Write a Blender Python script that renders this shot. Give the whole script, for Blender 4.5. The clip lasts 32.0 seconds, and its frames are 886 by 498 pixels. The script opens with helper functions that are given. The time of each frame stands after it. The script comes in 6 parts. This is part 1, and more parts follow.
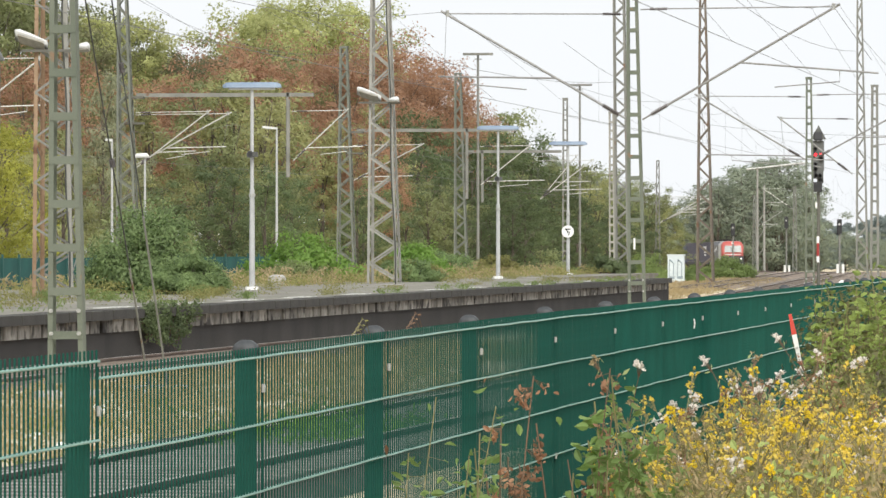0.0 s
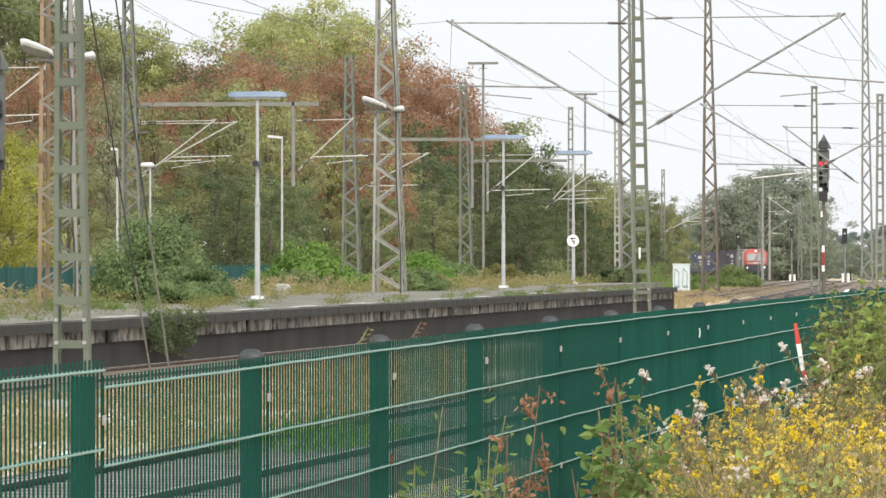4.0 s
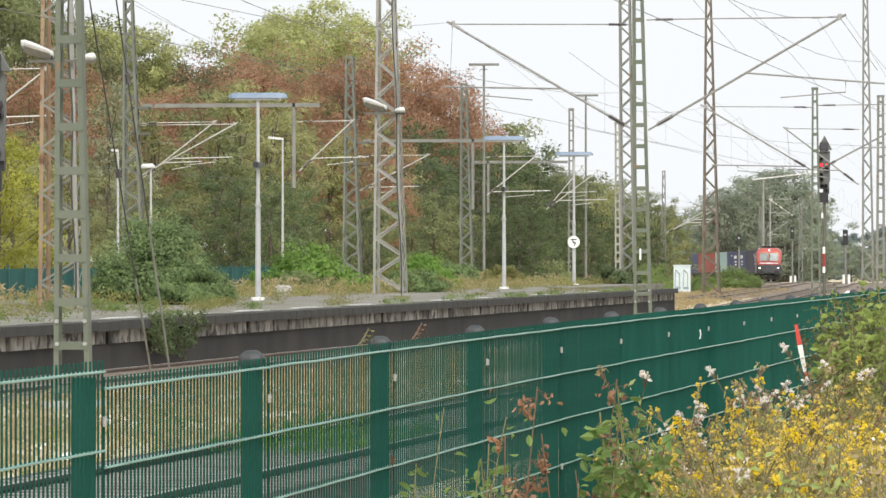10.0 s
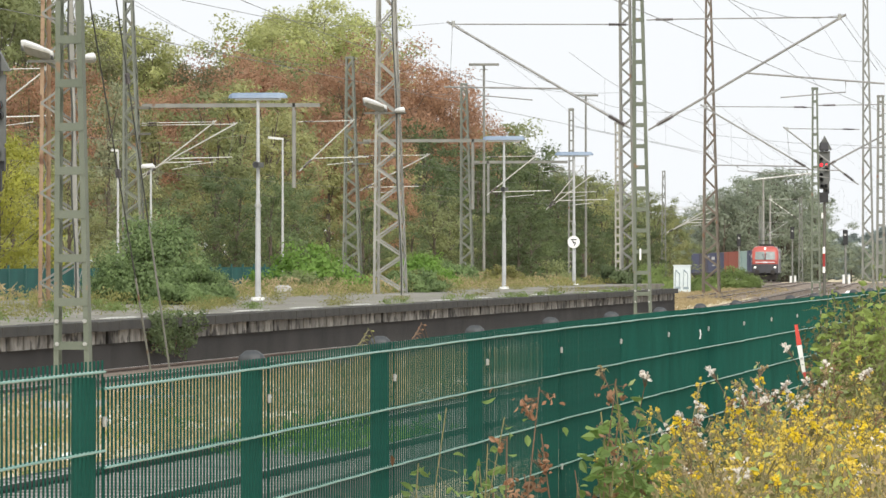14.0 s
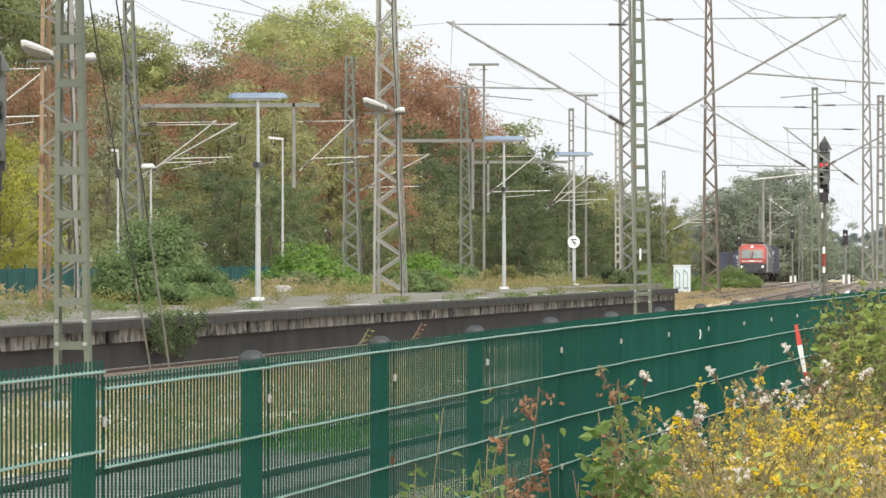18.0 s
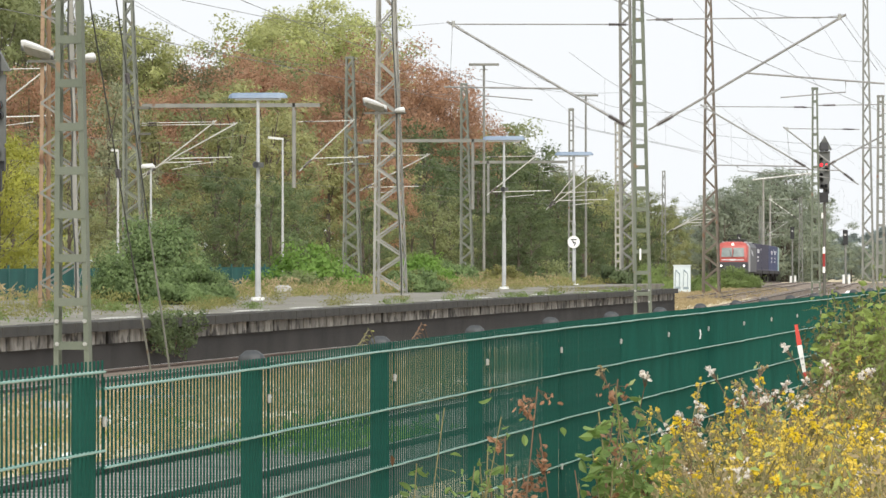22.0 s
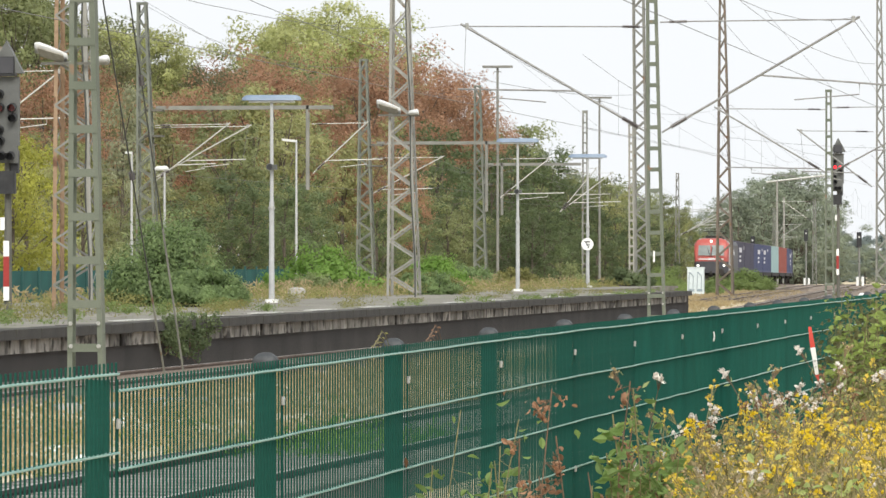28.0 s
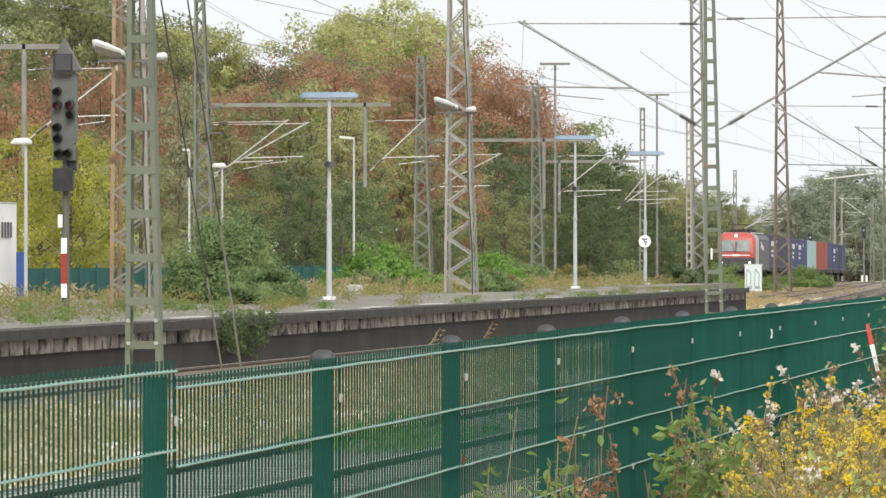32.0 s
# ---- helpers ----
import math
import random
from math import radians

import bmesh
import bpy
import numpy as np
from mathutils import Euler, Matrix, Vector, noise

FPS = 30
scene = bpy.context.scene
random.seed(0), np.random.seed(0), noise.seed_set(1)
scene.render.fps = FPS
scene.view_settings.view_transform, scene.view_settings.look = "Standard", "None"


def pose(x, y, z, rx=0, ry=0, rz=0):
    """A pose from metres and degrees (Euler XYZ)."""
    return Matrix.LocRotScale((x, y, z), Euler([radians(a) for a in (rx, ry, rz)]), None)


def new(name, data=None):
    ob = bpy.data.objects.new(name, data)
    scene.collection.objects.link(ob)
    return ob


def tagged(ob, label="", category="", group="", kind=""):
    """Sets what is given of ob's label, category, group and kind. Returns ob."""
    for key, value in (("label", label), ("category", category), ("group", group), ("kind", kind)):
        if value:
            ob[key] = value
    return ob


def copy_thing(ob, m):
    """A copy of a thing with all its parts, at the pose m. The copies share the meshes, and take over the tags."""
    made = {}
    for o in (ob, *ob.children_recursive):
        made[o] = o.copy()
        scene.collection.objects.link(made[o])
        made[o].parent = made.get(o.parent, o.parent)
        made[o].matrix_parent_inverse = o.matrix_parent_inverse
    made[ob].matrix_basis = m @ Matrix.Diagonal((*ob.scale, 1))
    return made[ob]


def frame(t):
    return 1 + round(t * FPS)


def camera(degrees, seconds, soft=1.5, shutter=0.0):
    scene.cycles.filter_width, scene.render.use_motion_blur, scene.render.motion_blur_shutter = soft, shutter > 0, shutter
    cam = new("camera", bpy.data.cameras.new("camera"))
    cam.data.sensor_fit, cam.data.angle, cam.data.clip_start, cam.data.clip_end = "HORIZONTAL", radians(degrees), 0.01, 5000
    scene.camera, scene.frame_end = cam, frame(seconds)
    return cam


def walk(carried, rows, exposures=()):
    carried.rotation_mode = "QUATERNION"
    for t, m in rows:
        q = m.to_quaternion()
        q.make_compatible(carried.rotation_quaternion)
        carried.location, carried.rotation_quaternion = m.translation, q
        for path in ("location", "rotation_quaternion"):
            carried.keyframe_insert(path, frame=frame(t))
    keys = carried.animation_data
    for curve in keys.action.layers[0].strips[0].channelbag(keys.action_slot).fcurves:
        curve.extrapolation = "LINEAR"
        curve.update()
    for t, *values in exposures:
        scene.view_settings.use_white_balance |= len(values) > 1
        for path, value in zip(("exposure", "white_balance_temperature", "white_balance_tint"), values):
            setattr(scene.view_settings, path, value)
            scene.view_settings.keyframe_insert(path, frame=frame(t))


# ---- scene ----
cam = camera(8.79, 32.0, soft=1.5)
EYE = (0.0, 0.0, 1.775)


def aim(yaw, pitch):
    """The camera on its tripod: yaw to the left of the track's direction, pitch upwards, in degrees."""
    return pose(*EYE, 90 + pitch, 0, yaw)


# a tripod pan: the head stays where it is and turns a little
PAN = [
    (0.0, 7.773, 0.014), (0.5, 7.773, 0.039), (1.0, 7.773, 0.056), (1.5, 7.781, 0.067), (2.0, 7.793, 0.079),
    (2.5, 7.809, 0.090), (3.0, 7.810, 0.091), (3.5, 7.818, 0.101), (5.5, 7.832, 0.110), (6.0, 7.832, 0.117),
    (16.0, 7.832, 0.118), (25.5, 7.832, 0.118), (26.5, 7.850, 0.135), (27.5, 7.904, 0.154), (27.9, 7.915, 0.148),
    (28.0, 7.968, 0.140), (28.1, 8.024, 0.140), (28.2, 8.143, 0.139), (28.3, 8.219, 0.139), (28.4, 8.326, 0.138),
    (28.5, 8.376, 0.137), (28.6, 8.427, 0.134), (28.7, 8.450, 0.127), (28.8, 8.470, 0.120), (29.0, 8.483, 0.115),
    (29.5, 8.478, 0.112), (30.0, 8.497, 0.112), (30.5, 8.506, 0.115), (31.0, 8.514, 0.115), (31.5, 8.520, 0.115),
    (32.0, 8.539, 0.112),
]
walk(cam, [(t, aim(yaw, pitch)) for t, yaw, pitch in PAN], [(0.0, 0.5), (32.0, 0.5)])

# ---- light: a bright overcast sky ----
world = bpy.data.worlds.new("overcast_sky")
scene.world = world
world.use_nodes = True
wn = world.node_tree.nodes
wl = world.node_tree.links
sky = wn.new("ShaderNodeTexSky")
sky.sky_type = "NISHITA"
sky.sun_disc = False
sky.sun_elevation = radians(42)
sky.sun_rotation = radians(200)
sky.dust_density = 5.0
sky.air_density = 1.0
sky_gain = wn.new("ShaderNodeVectorMath")
sky_gain.operation = "SCALE"
sky_gain.inputs["Scale"].default_value = 0.1
wl.new(sky.outputs["Color"], sky_gain.inputs[0])
cloud = wn.new("ShaderNodeMix")
cloud.data_type = "RGBA"
cloud.inputs["Factor"].default_value = 0.93
cloud.inputs["B"].default_value = (0.875, 0.90, 0.925, 1)
wl.new(sky_gain.outputs["Vector"], cloud.inputs["A"])
bg = wn["Background"]
bg.inputs["Strength"].default_value = 0.82
wl.new(cloud.outputs["Result"], bg.inputs["Color"])

sun = new("sun", bpy.data.lights.new("sun", "SUN"))
sun.data.energy = 2.6
sun.data.angle = radians(35)
sun.data.color = (1.0, 0.96, 0.88)
sun.rotation_euler = (radians(48), 0, radians(20))


# ---- materials ----
def mat(name, c1, c2, rough=0.8, scale=6.0, metal=0.0, bump=0.15, wear=None, wear_amount=0.0, fine=60.0, per=0.0, stretch=(1, 1, 1), island=False, coord="Object"):
    """Two noise scales mix c1 with c2, a third lays wear on top; per: spread in value from object to object."""
    m = bpy.data.materials.new(name)
    m.use_nodes = True
    n, ln = m.node_tree.nodes, m.node_tree.links
    b = n["Principled BSDF"]
    tc = n.new("ShaderNodeTexCoord")
    mp = n.new("ShaderNodeMapping")
    mp.inputs["Scale"].default_value = stretch
    ln.new(tc.outputs[coord], mp.inputs["Vector"])
    if per and not island:
        away = n.new("ShaderNodeVectorMath")
        away.operation = "SCALE"
        away.inputs[0].default_value = (37.0, 23.0, 51.0)
        ln.new(n.new("ShaderNodeObjectInfo").outputs["Random"], away.inputs["Scale"])
        ln.new(away.outputs["Vector"], mp.inputs["Location"])
    big = n.new("ShaderNodeTexNoise")
    big.inputs["Scale"].default_value = scale
    big.inputs["Detail"].default_value = 5
    small = n.new("ShaderNodeTexNoise")
    small.inputs["Scale"].default_value = fine
    small.inputs["Detail"].default_value = 3
    for q in (big, small):
        ln.new(mp.outputs["Vector"], q.inputs["Vector"])
    add = n.new("ShaderNodeMath")
    add.operation = "MULTIPLY_ADD"
    add.inputs[1].default_value = 0.45
    ln.new(small.outputs["Fac"], add.inputs[0])
    ln.new(big.outputs["Fac"], add.inputs[2])
    ramp = n.new("ShaderNodeValToRGB")
    ramp.color_ramp.elements[0].position = 0.5
    ramp.color_ramp.elements[1].position = 0.95
    ramp.color_ramp.elements[0].color = (*c1, 1)
    ramp.color_ramp.elements[1].color = (*c2, 1)
    ln.new(add.outputs[0], ramp.inputs["Fac"])
    col = ramp.outputs["Color"]
    if wear:
        wz = n.new("ShaderNodeTexNoise")
        wz.inputs["Scale"].default_value = scale * 2.3
        wz.inputs["Detail"].default_value = 8
        ln.new(mp.outputs["Vector"], wz.inputs["Vector"])
        wr = n.new("ShaderNodeMapRange")
        wr.inputs["From Min"].default_value = 0.72 - wear_amount * 0.4
        wr.inputs["From Max"].default_value = 0.78 - wear_amount * 0.3
        ln.new(wz.outputs["Fac"], wr.inputs["Value"])
        wm = n.new("ShaderNodeMix")
        wm.data_type = "RGBA"
        wm.inputs["B"].default_value = (*wear, 1)
        ln.new(wr.outputs["Result"], wm.inputs["Factor"])
        ln.new(col, wm.inputs["A"])
        col = wm.outputs["Result"]
    if per or island:
        hs = n.new("ShaderNodeHueSaturation")
        if island:
            src = n.new("ShaderNodeNewGeometry").outputs["Random Per Island"]
        else:
            src = n.new("ShaderNodeObjectInfo").outputs["Random"]
        mr = n.new("ShaderNodeMapRange")
        mr.inputs["To Min"].default_value = 1 - per
        mr.inputs["To Max"].default_value = 1 + per
        ln.new(src, mr.inputs["Value"])
        ln.new(mr.outputs["Result"], hs.inputs["Value"])
        ln.new(col, hs.inputs["Color"])
        col = hs.outputs["Color"]
    ln.new(col, b.inputs["Base Color"])
    b.inputs["Roughness"].default_value = rough
    b.inputs["Metallic"].default_value = metal
    if bump:
        bp = n.new("ShaderNodeBump")
        bp.inputs["Strength"].default_value = bump
        bp.inputs["Distance"].default_value = 0.02
        ln.new(add.outputs[0], bp.inputs["Height"])
        ln.new(bp.outputs["Normal"], b.inputs["Normal"])
    return m


def leaf(name, c1, c2, spread=0.35, through_light=0.5, clump=0.4, single=0.12, grain=5.0):
    """Foliage: each leaf has a tone of its own, each plant another, and light passes through a little."""
    m = bpy.data.materials.new(name)
    m.use_nodes = True
    n, ln = m.node_tree.nodes, m.node_tree.links
    b = n["Principled BSDF"]
    geo = n.new("ShaderNodeNewGeometry")
    ramp = n.new("ShaderNodeValToRGB")
    ramp.color_ramp.elements[0].color = (*c1, 1)
    ramp.color_ramp.elements[1].color = (*c2, 1)
    tc = n.new("ShaderNodeTexCoord")
    nz = n.new("ShaderNodeTexNoise")
    nz.inputs["Scale"].default_value = clump
    nz.inputs["Detail"].default_value = 3
    ln.new(tc.outputs["Object"], nz.inputs["Vector"])
    mixv = n.new("ShaderNodeMath")
    mixv.operation = "MULTIPLY_ADD"
    mixv.inputs[1].default_value = single
    ln.new(geo.outputs["Random Per Island"], mixv.inputs[0])
    sh = n.new("ShaderNodeMath")
    sh.operation = "MULTIPLY_ADD"
    sh.inputs[1].default_value = 1.6
    sh.inputs[2].default_value = -0.36
    ln.new(nz.outputs["Fac"], sh.inputs[0])
    ln.new(sh.outputs[0], mixv.inputs[2])
    fine = n.new("ShaderNodeTexNoise")
    fine.inputs["Scale"].default_value = grain
    fine.inputs["Detail"].default_value = 4
    ln.new(tc.outputs["Object"], fine.inputs["Vector"])
    mott = n.new("ShaderNodeMath")
    mott.operation = "MULTIPLY_ADD"
    mott.inputs[1].default_value = 0.7
    ln.new(fine.outputs["Fac"], mott.inputs[0])
    shift = n.new("ShaderNodeMath")
    shift.operation = "SUBTRACT"
    shift.inputs[1].default_value = 0.35
    ln.new(mixv.outputs[0], shift.inputs[0])
    ln.new(shift.outputs[0], mott.inputs[2])
    ln.new(mott.outputs[0], ramp.inputs["Fac"])
    rel = n.new("ShaderNodeBump")
    rel.inputs["Strength"].default_value = 0.6
    rel.inputs["Distance"].default_value = 0.5 / grain
    ln.new(fine.outputs["Fac"], rel.inputs["Height"])
    ln.new(rel.outputs["Normal"], b.inputs["Normal"])
    hs = n.new("ShaderNodeHueSaturation")
    oi = n.new("ShaderNodeObjectInfo")
    mr = n.new("ShaderNodeMapRange")
    mr.inputs["To Min"].default_value = 1 - spread
    mr.inputs["To Max"].default_value = 1 + spread
    ln.new(oi.outputs["Random"], mr.inputs["Value"])
    ln.new(mr.outputs["Result"], hs.inputs["Value"])
    ln.new(ramp.outputs["Color"], hs.inputs["Color"])
    ln.new(hs.outputs["Color"], b.inputs["Base Color"])
    b.inputs["Roughness"].default_value = 0.6
    tr = n.new("ShaderNodeBsdfTranslucent")
    ln.new(hs.outputs["Color"], tr.inputs["Color"])
    mix = n.new("ShaderNodeMixShader")
    mix.inputs["Fac"].default_value = through_light
    ln.new(b.outputs["BSDF"], mix.inputs[1])
    ln.new(tr.outputs["BSDF"], mix.inputs[2])
    ln.new(mix.outputs["Shader"], n["Material Output"].inputs["Surface"])
    return m


def glow(name, colour, strength):
    m = bpy.data.materials.new(name)
    m.use_nodes = True
    b = m.node_tree.nodes["Principled BSDF"]
    b.inputs["Base Color"].default_value = (*colour, 1)
    b.inputs["Emission Color"].default_value = (*colour, 1)
    b.inputs["Emission Strength"].default_value = strength
    return m


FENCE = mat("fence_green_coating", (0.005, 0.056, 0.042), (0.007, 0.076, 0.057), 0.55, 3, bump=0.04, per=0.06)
# horizontal rods: their pale highlight is put into the colour
ROD = mat("fence_rod_highlight_green", (0.14, 0.29, 0.245), (0.22, 0.38, 0.325), 0.38, 3, bump=0.03)
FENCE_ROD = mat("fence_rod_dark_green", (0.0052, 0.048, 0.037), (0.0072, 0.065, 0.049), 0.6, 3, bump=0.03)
FENCE_ROD.node_tree.nodes["Principled BSDF"].inputs["Specular IOR Level"].default_value = 0.15
FENCE.node_tree.nodes["Principled BSDF"].inputs["Specular IOR Level"].default_value = 0.2
CAP = mat("cap_dark_plastic", (0.028, 0.032, 0.035), (0.05, 0.055, 0.06), 0.6, 20)
CLAMP = mat("clamp_pale_zinc", (0.30, 0.31, 0.30), (0.44, 0.44, 0.42), 0.45, 30, metal=0.3)
GREEN_STEEL = mat("mast_green_grey_paint", (0.10, 0.118, 0.088), (0.15, 0.168, 0.13), 0.65, 1.5, wear=(0.20, 0.13, 0.08), wear_amount=0.12)
GREY_STEEL = mat("mast_grey_paint", (0.14, 0.145, 0.13), (0.23, 0.23, 0.21), 0.65, 1.2, wear=(0.15, 0.09, 0.055), wear_amount=0.22)
DARK_STEEL = mat("mast_dark_weathered_steel", (0.075, 0.077, 0.066), (0.13, 0.125, 0.105), 0.7, 1.2, wear=(0.12, 0.07, 0.045), wear_amount=0.3)
YARD_STEEL = mat("mast_grey_green_weathered", (0.105, 0.118, 0.098), (0.175, 0.188, 0.16), 0.7, 1.2, wear=(0.12, 0.08, 0.05), wear_amount=0.2)
BROWN_STEEL = mat("mast_brown_weathered", (0.10, 0.084, 0.066), (0.165, 0.14, 0.112), 0.75, 1.2, wear=(0.13, 0.07, 0.04), wear_amount=0.35)
PALE_STEEL = mat("mast_pale_grey_paint", (0.21, 0.208, 0.188), (0.33, 0.325, 0.295), 0.6, 1.2, wear=(0.17, 0.11, 0.07), wear_amount=0.2)
RUST_STEEL = mat("mast_rust_brown_steel", (0.20, 0.125, 0.075), (0.33, 0.235, 0.15), 0.8, 1.2, wear=(0.12, 0.06, 0.035), wear_amount=0.3)
# darker copy of ALU: the silhouette against the sky is put into the colour
TUBE = mat("tube_dim_against_sky", (0.18, 0.18, 0.175), (0.28, 0.28, 0.27), 0.55, 4, metal=0.2)
ALU = mat("aluminium_tube", (0.46, 0.46, 0.44), (0.6, 0.6, 0.57), 0.45, 4, metal=0.35, wear=(0.36, 0.33, 0.28), wear_amount=0.15)
WIRE = mat("overhead_wire", (0.10, 0.10, 0.10), (0.17, 0.17, 0.17), 0.6, 5, bump=0)
INSUL = mat("insulator_brown_glaze", (0.035, 0.03, 0.028), (0.07, 0.055, 0.05), 0.3, 10)
WHITE_POLE = mat("galvanised_white_pole", (0.34, 0.35, 0.355), (0.46, 0.47, 0.475), 0.55, 3, wear=(0.33, 0.33, 0.30), wear_amount=0.1)
LAMP_GREY = mat("lamp_hood_blue_grey", (0.15, 0.205, 0.29), (0.23, 0.29, 0.37), 0.5, 3)
LAMP_WHITE = mat("lamp_hood_white", (0.55, 0.56, 0.56), (0.66, 0.67, 0.66), 0.4, 4)
LAMP_GLASS = mat("lamp_diffuser_grey", (0.28, 0.27, 0.23), (0.38, 0.37, 0.33), 0.25, 8)
BLACK = mat("black_paint", (0.012, 0.013, 0.015), (0.03, 0.03, 0.032), 0.55, 6)
SIGNAL_GREY = mat("signal_screen_dark_grey", (0.08, 0.083, 0.08), (0.125, 0.13, 0.125), 0.6, 3)
SIGN_WHITE = mat("enamel_white", (0.72, 0.73, 0.72), (0.82, 0.82, 0.8), 0.4, 6, wear=(0.45, 0.43, 0.38), wear_amount=0.1)
SIGN_RED = mat("enamel_red", (0.24, 0.02, 0.018), (0.33, 0.035, 0.03), 0.45, 6)
RED_LIGHT = glow("red_signal_light", (1.0, 0.03, 0.04), 2.2)
DIM_RED = mat("red_lens_dim", (0.22, 0.02, 0.02), (0.32, 0.04, 0.035), 0.25, 8)
HEAD_LIGHT = glow("headlight_glow", (1.0, 0.97, 0.9), 1.2)
ASPHALT = mat("platform_asphalt_gravel", (0.115, 0.107, 0.092), (0.25, 0.235, 0.205), 0.95, 0.6, bump=0.5, wear=(0.13, 0.15, 0.07), wear_amount=0.45, fine=9)
COPING = mat("coping_dark_concrete", (0.028, 0.026, 0.024), (0.055, 0.052, 0.045), 0.9, 1.2, bump=0.4, wear=(0.08, 0.09, 0.045), wear_amount=0.3)
BLOCK = mat("edge_block_stained_concrete", (0.13, 0.12, 0.105), (0.47, 0.44, 0.39), 0.9, 1.6, bump=0.4, wear=(0.045, 0.04, 0.036), wear_amount=0.5, per=0.4, stretch=(1, 0.7, 0.7), fine=9)
WALL_DARK = mat("platform_wall_sooty", (0.026, 0.024, 0.023), (0.052, 0.047, 0.044), 0.95, 0.7, bump=0.5, wear=(0.06, 0.055, 0.05), wear_amount=0.15, stretch=(1, 1, 0.5))
PAINT = mat("white_line_worn", (0.5, 0.5, 0.47), (0.7, 0.7, 0.67), 0.8, 2, wear=(0.2, 0.2, 0.18), wear_amount=0.7)
RAIL = mat("rail_rusty_steel", (0.095, 0.065, 0.048), (0.17, 0.13, 0.105), 0.7, 3, metal=0.2)
# near-track copy of RAIL with the shade at the ballast put into its colour
RAIL_DARK = mat("rail_shade_dark_steel", (0.022, 0.02, 0.019), (0.05, 0.043, 0.038), 0.7, 3, metal=0.2)
RAIL_TOP = mat("rail_head_polished", (0.26, 0.22, 0.19), (0.38, 0.34, 0.30), 0.35, 3, metal=0.7)
SLEEPER = mat("sleeper_weathered", (0.09, 0.07, 0.055), (0.17, 0.145, 0.12), 0.9, 3, bump=0.5, per=0.25)
BALLAST = mat("ballast_grey_brown", (0.036, 0.033, 0.029), (0.092, 0.084, 0.076), 0.95, 0.8, bump=0.8, fine=14, wear=(0.10, 0.075, 0.055), wear_amount=0.4)
LOCO_RED = mat("loco_red_paint", (0.34, 0.062, 0.05), (0.42, 0.085, 0.068), 0.45, 1, wear=(0.35, 0.05, 0.04), wear_amount=0.08)
LOCO_GREY = mat("loco_grey_paint", (0.36, 0.36, 0.355), (0.46, 0.46, 0.45), 0.5, 1, wear=(0.20, 0.18, 0.16), wear_amount=0.25)
LOCO_DARK = mat("loco_dark_grey", (0.035, 0.036, 0.042), (0.06, 0.06, 0.068), 0.5, 1.2, wear=(0.10, 0.09, 0.08), wear_amount=0.15)
LOCO_BLACK = mat("underframe_grime", (0.018, 0.016, 0.015), (0.04, 0.035, 0.03), 0.8, 2)
# glass panes: a pale sky reflection is put into the base colour
WINDSCREEN = mat("windscreen_pale_reflection", (0.17, 0.20, 0.20), (0.26, 0.29, 0.285), 0.18, 2, bump=0)
BOX_NAVY = mat("container_dark_violet_navy", (0.032, 0.030, 0.058), (0.048, 0.044, 0.08), 0.6, 0.8, wear=(0.08, 0.06, 0.06), wear_amount=0.1)
BOX_BLUE = mat("container_blue", (0.030, 0.042, 0.115), (0.045, 0.058, 0.15), 0.6, 0.8, wear=(0.09, 0.07, 0.07), wear_amount=0.1)
BOX_TEAL = mat("container_pale_teal", (0.27, 0.42, 0.42), (0.38, 0.52, 0.52), 0.6, 0.8, wear=(0.3, 0.26, 0.2), wear_amount=0.15)
BOX_RED = mat("container_red_brown", (0.26, 0.055, 0.036), (0.34, 0.08, 0.052), 0.65, 0.8, wear=(0.2, 0.1, 0.07), wear_amount=0.15)
LETTER = mat("container_lettering_white", (0.62, 0.63, 0.66), (0.7, 0.7, 0.72), 0.6, 3, bump=0)
CAB_WHITE = mat("cabinet_pale_grey", (0.50, 0.57, 0.60), (0.62, 0.68, 0.70), 0.55, 2, wear=(0.36, 0.38, 0.36), wear_amount=0.2)
GRAFFITI = mat("graffiti_blue_grey", (0.20, 0.26, 0.30), (0.30, 0.36, 0.40), 0.6, 4)
HUT_WHITE = mat("hut_white_wall", (0.70, 0.71, 0.73), (0.8, 0.8, 0.8), 0.7, 0.8, wear=(0.55, 0.55, 0.52), wear_amount=0.15)
BLUE_PANEL = mat("blue_panel", (0.02, 0.055, 0.20), (0.03, 0.08, 0.27), 0.5, 1)
FAR_FENCE = mat("far_fence_teal", (0.008, 0.055, 0.052), (0.014, 0.08, 0.074), 0.6, 1.2)
BARK = mat("bark", (0.06, 0.05, 0.04), (0.14, 0.115, 0.09), 0.9, 2, bump=0.6)
STEM = mat("stem_olive", (0.13, 0.12, 0.05), (0.22, 0.19, 0.08), 0.7, 20)
STEM_BROWN = mat("stem_dry_brown", (0.11, 0.065, 0.04), (0.20, 0.12, 0.07), 0.8, 20)
L_POPLAR = leaf("leaf_poplar_yellow_green", (0.25, 0.285, 0.095), (0.54, 0.55, 0.25), 0.2)
L_DUSK = leaf("leaf_dark_brownish_green", (0.105, 0.112, 0.055), (0.25, 0.25, 0.125), 0.2)
L_YOUNG = leaf("leaf_pale_olive", (0.18, 0.20, 0.078), (0.44, 0.44, 0.20), 0.25)
L_OLIVE = leaf("leaf_olive", (0.13, 0.158, 0.066), (0.33, 0.36, 0.165), 0.3)
L_DARK = leaf("leaf_dark_green", (0.055, 0.082, 0.036), (0.175, 0.225, 0.10), 0.3)
L_RUST = leaf("leaf_rust_red", (0.32, 0.175, 0.105), (0.45, 0.28, 0.175), 0.2, 0.5)
L_YELLOW = leaf("leaf_yellow", (0.22, 0.24, 0.04), (0.48, 0.47, 0.09), 0.2)
